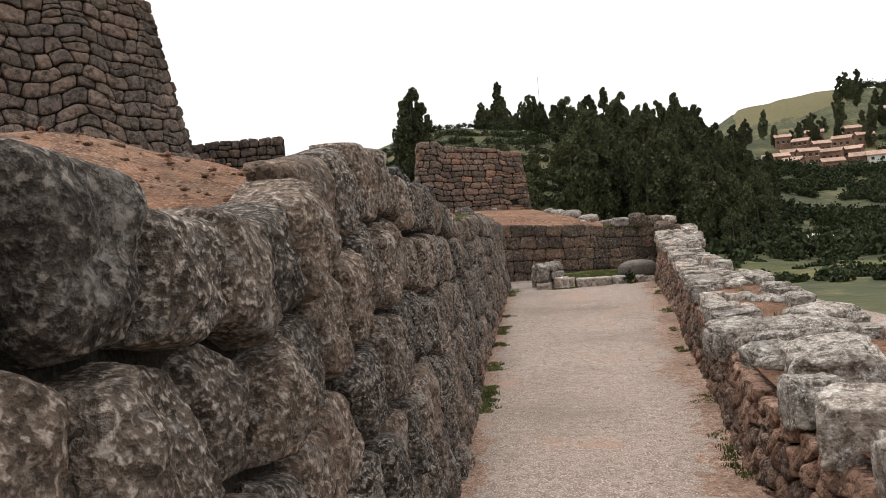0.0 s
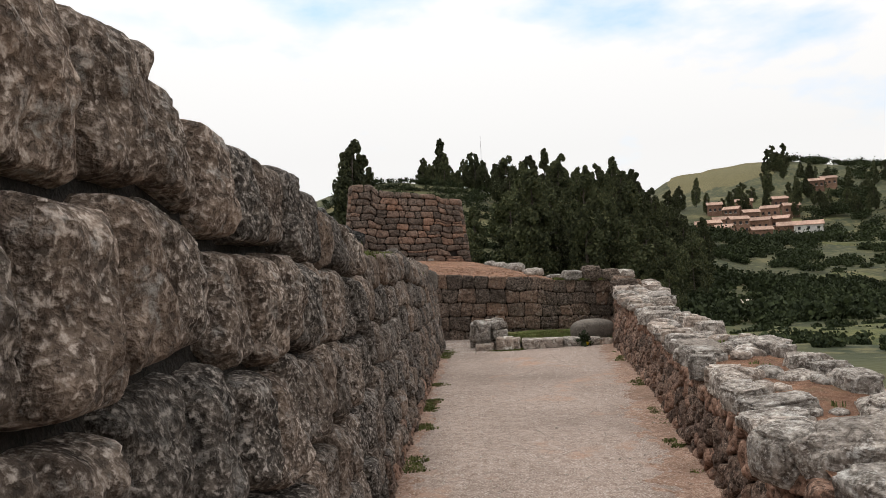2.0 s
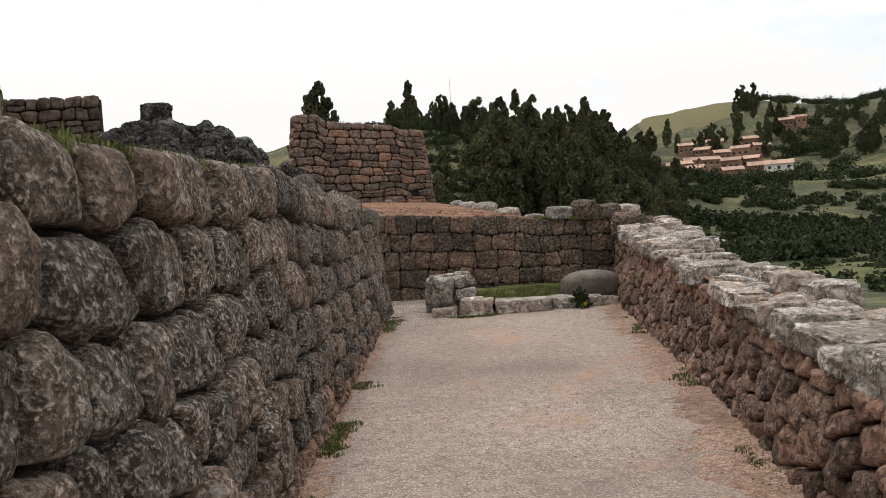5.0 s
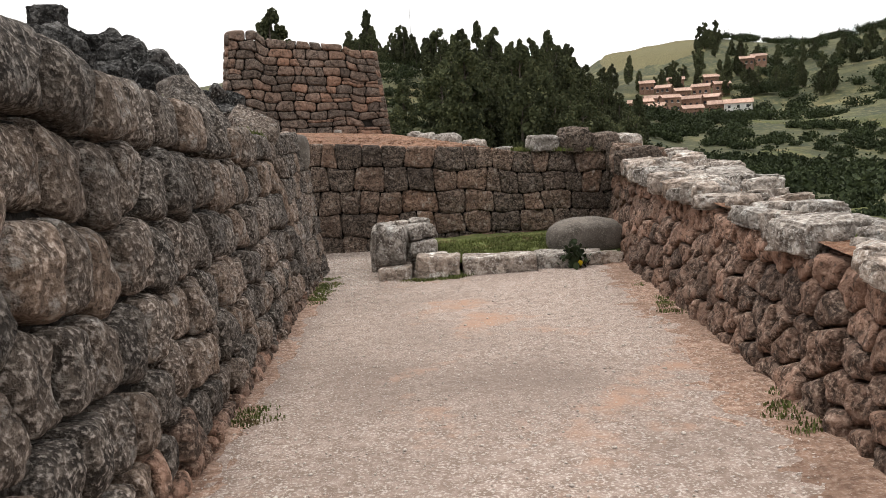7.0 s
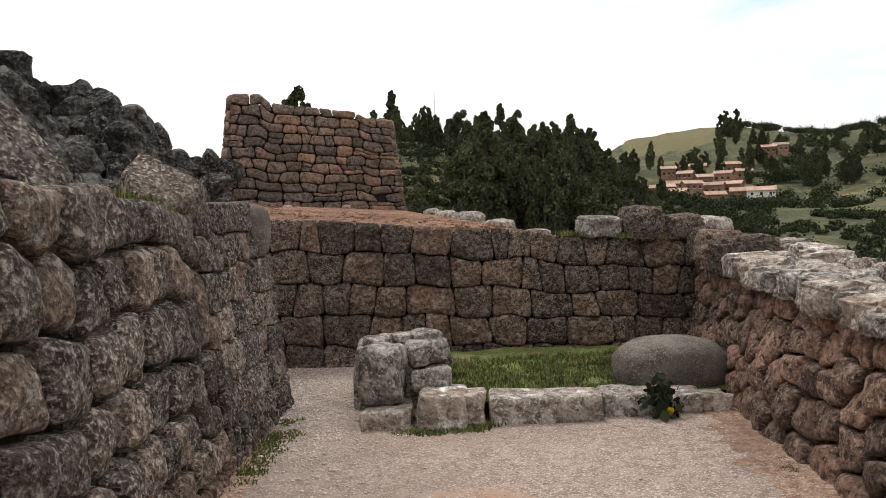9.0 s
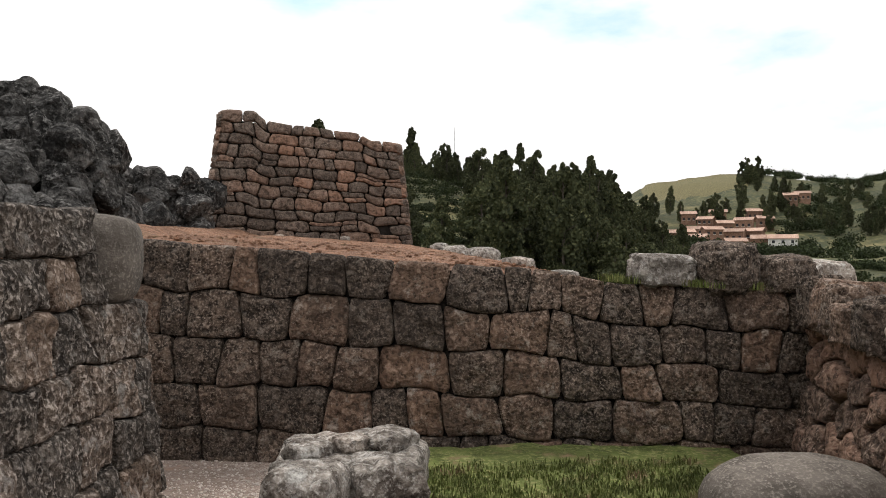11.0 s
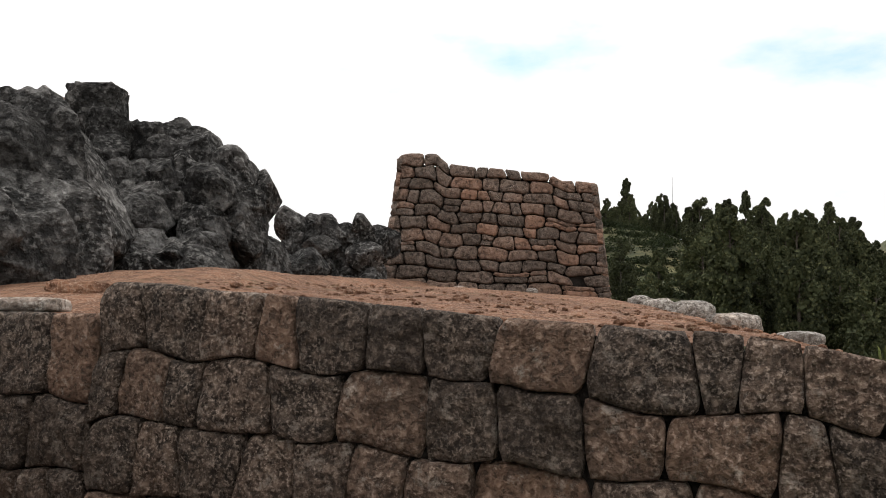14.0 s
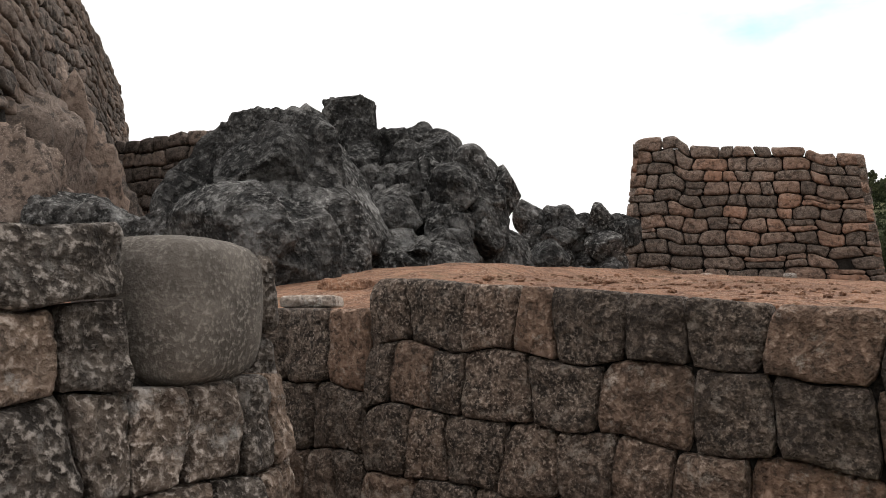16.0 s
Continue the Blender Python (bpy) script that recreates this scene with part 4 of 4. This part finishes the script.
lay_wall(bastion, BASTION, M_BASTION, rng, 1.0, BASTION.length - 0.5, bastion_low, bastion_top, 14, 0.46, 0.2, wave=0.07, slant=0.07, split=0.15, base_z=4.4, bulge=0.05, gap=0.008, rough=0.03, back=0.25, count=18, edge=1.4, most=720)
outcrop("bastion_bedrock", [(*(BASTION.at(s) - BASTION.normal(s) * 0.45), 2.2, 1.25, 1.25, h * 0.95, 30 * s) for s, h in ((3.5, 1.6), (5.2, 2.0), (6.8, 1.8), (8.4, 2.2), (10.0, 2.6), (11.6, 2.4), (13.2, 3.0), (14.8, 2.6), (16.4, 2.2))], 61, "brown-grey bedrock at the base of the bastion", 5, material=M_BASTION)
verts, faces = [], []
for i in range(36):
    s = BASTION.length * i / 35
    p = BASTION.place(s, bastion_top(s) - 0.05, -0.12 + 0.2 * 4.4, 0.2)
    verts += [p, BASTION.place(s, bastion_top(s) + 0.9, -3.2, 0.0)]
    if i:
        k = 2 * i
        faces.append((k - 2, k, k + 1, k - 1))
tagged(part("bastion_top", verts, faces, M_GRASS), "grassy top of the bastion", "grass", kind="structure")
LOW = Line([(-11.2, 26.4), (-5.2, 26.2)])
low_top = lambda s: 5.05 + 0.08 * fbm((s * 1.5, 0, 0), 2)
wall_low = tagged(wall_core("wall_low", LOW, 0, LOW.length, lambda s: 2.4, lambda s: low_top(s) - 0.1, 0.1, 0.5, 0.05, M_CORE), "low dark stone wall beyond the rock shelf", "wall", kind="structure")
lay_wall(wall_low, LOW, M_BASTION, rng, 0, LOW.length, lambda s: 2.3, low_top, 9, 0.42, 0.05, wave=0.05, slant=0.05, split=0.1, bulge=0.04, gap=0.01, back=0.15, count=14, edge=1.5)

# ---- valley: road, fields ----
def ribbon(name, az0, az1, r_of, width, material, label, category, lift=0.45):
    verts, faces = [], []
    n_ = int((az1 - az0) / 0.4)
    for i in range(n_ + 1):
        a = az0 + (az1 - az0) * i / n_
        for k in range(5):
            x, y = at_az(a, r_of(a) + width(a) * (k / 4 - 0.5) * (1 + 0.12 * fbm((a * 0.8, k * 3.0, r_of(a)), 2)))
            verts.append((x, y, land_z(x, y) + (-1.5 if k in (0, 4) or i in (0, n_) else lift)))
    for i in range(n_):
        for k in range(4):
            a = i * 5 + k
            faces.append((a, a + 5, a + 6, a + 1))
    return tagged(part(name, verts, faces, material), label, category, kind="structure")


ribbon("road", 17, 44, lambda a: 133 + 4 * math.sin(a * 0.5), lambda a: 5.0, M_ROAD, "pale dirt road winding through the valley", "road")
ribbon("field", 20, 44, lambda a: 72, lambda a: 34 + 6 * math.sin(a * 0.7), M_FIELD, "green meadow below the ruin", "field", 0.45)
ribbon("field", 27.5, 44, lambda a: 185 + 10 * math.sin(a * 0.6), lambda a: 34 + 12 * math.sin(a), M_FIELD, "green meadow beyond the road", "field", 0.5)
ribbon("field", 30.8, 42, lambda a: 285, lambda a: 46 + 10 * math.sin(a * 1.3), M_FIELD, "green field beside the village", "field", 0.7)
ribbon("dry_slope", 21, 28.5, lambda a: 560, lambda a: 110, M_DRYGRASS, "golden dry grass slope of the far hill", "slope", 1.2)


# ---- trees ----
def leaf_cloud(points, size, rng):
    verts, faces = [], []
    for p in points:
        w = size * rng.uniform(0.55, 1.4)
        e = Euler((rng.uniform(-1, 1), rng.uniform(-1, 1), rng.uniform(0, 6.28))).to_matrix()
        k = len(verts)
        for x, y, z in ((-0.5, 0, -0.35), (0.4, 0.1, -0.5), (0.55, 0, 0.3), (-0.1, -0.12, 0.6), (-0.6, 0.05, 0.2)):
            verts.append(Vector(p) + e @ Vector((x * w, y * w, z * w)))
        faces += [(k, k + 1, k + 2), (k, k + 2, k + 3), (k, k + 3, k + 4)]
    return verts, faces


def limb(a, b, r0, r1, sides=6):
    a, b = Vector(a), Vector(b)
    d = (b - a).normalized()
    u = d.orthogonal().normalized()
    w = d.cross(u)
    verts = [c + (u * math.cos(6.2832 * i / sides) + w * math.sin(6.2832 * i / sides)) * r for c, r in ((a, r0), (b, r1)) for i in range(sides)]
    faces = [(i, (i + 1) % sides, sides + (i + 1) % sides, sides + i) for i in range(sides)]
    return verts, faces


def make_tree(rng, h, spread, leaves, lumps):
    tree = tagged(new("eucalyptus_tree"), "tall dark green eucalyptus tree on the hillside", "tree", "hillside trees")
    tv, tf = [], []

    def add(v, f):
        k = len(tv)
        tv.extend(v)
        tf.extend(tuple(i + k for i in q) for q in f)

    bend = Vector((rng.uniform(-0.5, 0.5), rng.uniform(-0.5, 0.5), 0))
    add(*limb((0, 0, -0.8), bend * 0.4 + Vector((0, 0, h * 0.45)), h * 0.017, h * 0.011))
    add(*limb(bend * 0.4 + Vector((0, 0, h * 0.45)), bend + Vector((0, 0, h * 0.94)), h * 0.011, h * 0.003))
    pts = []
    for i in range(lumps):
        q = (i + rng.random()) / lumps
        rad = spread * math.sin(math.pi * (0.20 + 0.70 * q)) * rng.uniform(0.4, 1.0)
        a = rng.uniform(0, 6.28)
        c = bend * q + Vector((math.cos(a) * rad * 0.75, math.sin(a) * rad * 0.75, h * (0.14 + 0.80 * q)))
        add(*limb(bend * q * 0.8 + Vector((0, 0, h * (0.06 + 0.80 * q))), c, h * 0.005, h * 0.002, 4))
        s = spread * rng.uniform(0.26, 0.46) * (1.1 - 0.62 * q)
        for _ in range(leaves // lumps):
            g = Vector((rng.gauss(0, 1), rng.gauss(0, 1), rng.gauss(0, 1))).normalized() * rng.random() ** 0.4
            pts.append(c + Vector((g.x * s, g.y * s, g.z * s * 1.25)))
    part("trunk", tv, tf, M_BARK, tree)
    v, f = leaf_cloud(pts, h * 0.022, rng)
    part("crown", v, f, M_LEAF, tree, smooth=False)
    return tree


rng = random.Random(66)
trees = [make_tree(rng, h, sp, lv, lu) for h, sp, lv, lu in ((14, 3.2, 6500, 34), (12, 3.3, 6500, 30), (15, 2.8, 6500, 36), (11, 3.5, 6500, 28), (13, 3.2, 6500, 30), (9, 3.2, 5500, 24))]
used = 0


def plant(a, r, scale):
    global used
    x, y = at_az(a, r)
    m = pose(x, y, land_z(x, y) - 0.2, 0, 0, rng.uniform(0, 360)) @ Matrix.Diagonal((scale * rng.uniform(0.85, 1.2), scale * rng.uniform(0.85, 1.2), scale * rng.uniform(0.85, 1.2), 1))
    t = trees[used % 6]
    if used >= 6:
        t = copy_thing(t, Matrix.Identity(4))
    t.matrix_basis = m
    used += 1


for _ in range(165):
    a = rng.uniform(8.8, 24)
    r = rng.uniform(95, 235)
    plant(a, r, rng.uniform(0.75, 1.1) * (0.85 if a > 20 else 1))
for _ in range(34):
    plant(rng.uniform(2.6, 9), rng.uniform(205, 250), rng.uniform(0.5, 0.85))
for _ in range(5):
    plant(rng.uniform(4, 9), rng.uniform(90, 150), rng.uniform(0.6, 0.8))
for a, r, k in ((-2.9, 150, 1.3), (-3.5, 152, 1.15), (-2.2, 153, 1.2), (-2.6, 148, 1.05), (28.2, 540, 1.35), (28.6, 541, 1.3), (28.9, 543, 1.4), (28.4, 545, 1.2), (27.9, 543, 1.2), (20.2, 250, 1.0), (21.4, 262, 1.1), (20.8, 256, 0.8)):
    plant(a, r, k)
for _ in range(62):
    plant(rng.uniform(28.8, 41), rng.uniform(390, 530), rng.uniform(0.6, 1.0))
for _ in range(20):
    plant(rng.uniform(21, 28), rng.uniform(400, 470), rng.uniform(0.7, 1.1))

# ---- bushes ----
def bushes(name, spots, label, size=0.55):
    verts, faces = [], []
    for x, y, r in spots:
        z = land_z(x, y)
        pts = []
        lumps = [(rng.gauss(0, 0.5) * r, rng.gauss(0, 0.5) * r, rng.uniform(0.25, 0.8) * r * 0.8) for _ in range(5)]
        for _ in range(int(150 + 90 * r)):
            lx, ly, lz = rng.choice(lumps)
            pts.append((x + lx + rng.gauss(0, 0.3) * r, y + ly + rng.gauss(0, 0.3) * r, z + max(0.0, lz + rng.gauss(0, 0.25) * r)))
        v, f = leaf_cloud(pts, size * 0.36 * r ** 0.5, rng)
        k = len(verts)
        verts += v
        faces += [tuple(i + k for i in q) for q in f]
    return tagged(part(name, verts, faces, M_BUSH, smooth=False), label, "bushes", kind="stuff")


spots = []
for k in range(9):
    r = 118 + k * 11
    for a in np.arange(-4.5, 9.5, 0.55):
        if rng.random() < 0.8:
            spots.append((*at_az(a + rng.uniform(-0.2, 0.2), r + rng.uniform(-1.5, 1.5)), rng.uniform(1.0, 2.0)))
bushes("hillside_bushes", spots, "dark green bushes in rows along hillside terraces")
spots = []
for _ in range(780):
    a, r = rng.uniform(17, 43), rng.choice((rng.uniform(86, 130), rng.uniform(138, 180), rng.uniform(200, 260)))
    if fbm((a * 0.35, r * 0.03, 5.0), 2) > (-0.06 if r < 131 else -0.18):
        spots.append((*at_az(a, r), rng.uniform(0.9, 2.6) * (0.6 if r < 70 else 1)))
for _ in range(240):
    a, r = rng.uniform(18, 43), rng.uniform(50, 92)
    if fbm((a * 0.5, r * 0.06, 9.0), 2) > -0.05:
        spots.append((*at_az(a, r), rng.uniform(0.3, 1.0)))
for _ in range(170):
    a, r = rng.uniform(18, 31), rng.uniform(230, 335)
    spots.append((*at_az(a, r), rng.uniform(1.5, 3.6)))
for _ in range(160):
    a, r = rng.uniform(30, 43), rng.uniform(320, 600)
    spots.append((*at_az(a, r), rng.uniform(2, 5)))
for _ in range(60):
    spots.append((*at_az(rng.uniform(29, 41), rng.uniform(590, 625)), rng.uniform(2.5, 4.5)))
bushes("valley_bushes", spots, "dark green bushes and scrub over the valley", 0.8)

# ---- village ----
def box_mesh(x0, x1, y0, y1, z0, z1):
    return ([(x0, y0, z0), (x1, y0, z0), (x1, y1, z0), (x0, y1, z0), (x0, y0, z1), (x1, y0, z1), (x1, y1, z1), (x0, y1, z1)],
            [(3, 2, 1, 0), (4, 5, 6, 7), (0, 1, 5, 4), (1, 2, 6, 5), (2, 3, 7, 6), (3, 0, 4, 7)])


def house(a, r, w, d, h, turn, material, label, rows=1, cols=3, lift=0.0):
    x, y = at_az(a, r)
    ob = tagged(new("house"), label, "house", "village houses")
    part("wall", *box_mesh(-w / 2, w / 2, -d / 2, d / 2, -3, h), material, ob, smooth=False)
    o, rise = 0.6, 0.24 * d
    rv = []
    for t in (0.0, 0.22):
        rv += [(-w / 2 - o, -d / 2 - o, h - 0.15 + t), (w / 2 + o, -d / 2 - o, h - 0.15 + t), (w / 2 + o, 0, h + rise + t), (-w / 2 - o, 0, h + rise + t), (w / 2 + o, d / 2 + o, h - 0.15 + t), (-w / 2 - o, d / 2 + o, h - 0.15 + t)]
    rf = [(3, 2, 1, 0), (5, 4, 2, 3), (6, 7, 8, 9), (9, 8, 10, 11), (0, 1, 7, 6), (4, 5, 11, 10), (1, 2, 8, 7), (2, 4, 10, 8), (5, 3, 9, 11), (3, 0, 6, 9)]
    part("roof", rv, rf, M_TILE, ob, smooth=False)
    gv = [(s * w / 2, -d / 2, h) for s in (-1, 1)] + [(s * w / 2, d / 2, h) for s in (-1, 1)] + [(s * w / 2, 0, h + rise) for s in (-1, 1)]
    part("gable", gv, [(0, 2, 4), (1, 5, 3)], material, ob, smooth=False)
    for k in range(rows):
        for i in range(cols):
            cx, cz = -w / 2 + w * (i + 0.5) / cols, h * (k + 0.5) / rows
            win = part("window", *box_mesh(cx - 0.55, cx + 0.55, -d / 2 - 0.05, -d / 2 + 0.1, cz - 0.6, cz + 0.6), M_DARK, ob, smooth=False)
            part("sill", *box_mesh(cx - 0.7, cx + 0.7, -d / 2 - 0.16, -d / 2 - 0.06, cz - 0.74, cz - 0.62), M_PLASTER, win, smooth=False)
    ob.matrix_basis = pose(x, y, land_z(x, y) + lift, 0, 0, -a + turn)
    return ob


house(30.4, 352, 11, 7, 5.6, 4, M_PLASTER, "white two-storey house with clay tile roof", 2, 3)
house(29.2, 356, 9, 7, 4.4, 0, M_ADOBE, "adobe house next to the white house", 1, 3)
for a, r, w, h, tn in ((27.4, 346, 8, 4.6, 14), (25.0, 344, 7, 4.4, -16), (24.2, 362, 6, 4.8, 12), (25.9, 366, 8, 6.4, 20), (27.4, 372, 8, 5.0, -12), (28.7, 376, 7, 4.4, -15), (24.7, 382, 7, 5.4, 10),
                       (26.7, 392, 7, 5.0, 16), (28.0, 398, 8, 4.6, -10), (25.5, 402, 7, 5.2, -14), (29.3, 404, 7, 4.2, 13), (26.3, 420, 8, 5.0, 0), (24.3, 414, 7, 5.0, 8), (28.6, 424, 7, 4.6, 12), (30.9, 470, 8, 4.4, 0), (31.6, 480, 8, 4.4, 16), (23.5, 370, 6, 4.2, 0)):
    house(a, r, w, 6, h, tn, M_ADOBE, "adobe brick house with pale clay tile roof", 2 if h > 5 else 1, 3)
mast = tagged(new("radio_mast"), "thin grey radio mast on the hilltop", "mast")
mx, my = at_az(7.6, 246)
part("pole", *limb((0, 0, -1), (0, 0, 20), 0.10, 0.05), M_METAL, mast)
mast.matrix_basis = pose(mx, my, land_z(mx, my))

post = tagged(new("marker_post"), "small white marker post beside the dirt road", "post")
px_, py_ = at_az(22.5, 128)
part("shaft", *box_mesh(-0.18, 0.18, -0.18, 0.18, -0.5, 1.7), M_PLASTER, post, smooth=False)
part("cap", *box_mesh(-0.22, 0.22, -0.22, 0.22, 1.7, 1.85), M_METAL, post, smooth=False)
post.matrix_basis = pose(px_, py_, land_z(px_, py_))

# ---- grass, pebbles ----
rng = random.Random(77)
spots = []
for _ in range(900):
    y = rng.uniform(6.5, 16.3)
    if fbm((y * 0.8, 0.0, 3.0), 3) > 0.08:
        spots.append((left_face_x(y) + abs(rng.gauss(0.03, 0.06)), y, floor_z(y)))
for _ in range(300):
    y = rng.uniform(4.5, 15.6)
    if fbm((y * 0.9, 5.0, 3.0), 3) > 0.1:
        spots.append((right_inner_x(y) - abs(rng.gauss(0.02, 0.06)), y, floor_z(y)))
for cx, cy, n_ in ((2.19, 15.68, 26), (2.44, 15.72, 34), (2.5, 15.95, 20), (1.05, 14.9, 10)):
    for _ in range(n_):
        x, y = cx + rng.gauss(0, 0.09), cy + rng.gauss(0, 0.05)
        spots.append((x, y, floor_z(y)))
blades("path_grass", spots, M_GRASS, rng, 0.018, 30, 0.055, "short green grass tufts along the wall foot")
spots = [(x, y, bed_z(x, y)) for x, y in ((rng.uniform(2.45, 4.0), rng.uniform(15.98, 17.3)) for _ in range(650))]
blades("bed_grass", spots, M_GRASS, rng, 0.032, 16, 0.07, "short green grass behind the kerb stones")
spots = []
for cy, n_, sp in ((8.6, 90, 0.5), (9.3, 60, 0.4), (14.75, 60, 0.22), (13.0, 20, 0.2), (10.4, 20, 0.3)):
    for _ in range(n_):
        y = rng.gauss(cy, sp)
        spots.append((left_face_x(y) - 0.26 - abs(rng.gauss(0, 0.12)), y, left_top_y(y) - 0.01))
blades("wall_top_grass", spots, M_GRASS, rng, 0.05, 22, 0.07, "bright green grass growing on the left wall")
spots = []
for _ in range(60):
    y = rng.uniform(4, 17)
    x = rng.uniform(right_inner_x(y) + 0.3, right_outer_y(y) - 0.1)
    spots.append((x, y, wall_top_z(x, y)))
for cx, cy in ((3.78, 17.75), (3.72, 17.72), (4.2, 17.6), (4.58, 17.6), (4.95, 17.65)):
    for _ in range(7):
        x, y = cx + rng.gauss(0, 0.05), cy + rng.gauss(0, 0.05)
        spots.append((x, y, back_top_x(x) + 0.02))
blades("rubble_grass", spots, M_GRASS, rng, 0.03, 14, 0.05, "sparse short green grass among rubble")
weed = tagged(new("weed_plant"), "small leafy weed with a yellow flower by the kerb", "plant")
v, f = leaf_cloud([(rng.gauss(0, 0.06), rng.gauss(0, 0.05), abs(rng.gauss(0.1, 0.07))) for _ in range(120)], 0.05, rng)
part("leaves", v, f, M_BUSH, weed, smooth=False)
M_YELLOW = surface("yellow_petals", (0.6, 0.42, 0.02), (0.75, 0.55, 0.03), (0.8, 0.62, 0.05), 40, 90, 5, 0.1, 0.002, vary=0)
v, f = leaf_cloud([(0.02 + rng.gauss(0, 0.006), -0.08, 0.06 + rng.gauss(0, 0.006)) for _ in range(14)], 0.022, rng)
part("flower", v, f, M_YELLOW, weed, smooth=False)
weed.location = (3.68, 15.66, 0.15)


def pebbles(name, count, label, x_of, material, low=0.0025, high=0.007):
    base_v, base_f = BALLS[1]
    verts, faces = [], []
    for _ in range(count):
        x, y = x_of()
        r = rng.uniform(low, high) * (1 if rng.random() < 0.95 else 1.8)
        k = len(verts)
        sx, sy, sz = rng.uniform(0.7, 1.3), rng.uniform(0.7, 1.3), rng.uniform(0.4, 0.8)
        z = path_z(x, y) + r * 0.2
        verts += [(x + q.x * r * sx, y + q.y * r * sy, z + q.z * r * sz) for q in base_v]
        faces += [tuple(i + k for i in q) for q in base_f]
    return tagged(part(name, verts, faces, material), label, "pebbles", kind="stuff")


def on_path():
    y = 4.0 + 13.8 * rng.random() ** 0.8
    a, b = left_face_x(min(y, 16.3)), right_inner_x(y)
    return rng.uniform(a, b), y


def by_corner():
    return rng.gauss(1.45, 0.35), rng.gauss(16.6, 0.8)


M_PALE = surface("pale_gravel", (0.42, 0.35, 0.30), (0.54, 0.47, 0.42), (0.66, 0.61, 0.56), 30, 90, 2, 0.2, 0.004, vary=0)
pebbles("path_pebbles", 11000, "small pale stones scattered on the path", on_path, M_PALE)
pebbles("corner_gravel", 5000, "grey gravel at the corner of the wall", by_corner, M_PALE, 0.003, 0.010)


def clods(name, count, label, where, height_of, material, low, high):
    base_v, base_f = BALLS[1]
    verts, faces = [], []
    for _ in range(count):
        x, y = where()
        r = low + (high - low) * rng.random() ** 3
        k = len(verts)
        sx, sy, sz = rng.uniform(0.7, 1.4), rng.uniform(0.7, 1.4), rng.uniform(0.4, 0.8)
        z = height_of(x, y) + r * 0.15
        verts += [(x + q.x * r * sx, y + q.y * r * sy, z + q.z * r * sz) for q in base_v]
        faces += [tuple(i + k for i in q) for q in base_f]
    return tagged(part(name, verts, faces, material), label, "clods", kind="stuff")


def behind_wall():
    y = rng.uniform(0.8, 16.0)
    return left_face_x(y) - 0.45 - abs(rng.gauss(0, 1.0)), y


def on_mound():
    x = rng.uniform(-0.3, 4.6)
    return x, 18.5 - 0.18 * x + abs(rng.gauss(0, 3.0))


clods("soil_clods", 2600, "dry orange clods on the soil behind the wall", behind_wall, terrace_z, M_SOIL, 0.005, 0.028)
clods("mound_clods", 2200, "dry orange clods and grit on the mound", on_mound, mound_z, M_SOIL, 0.005, 0.028)
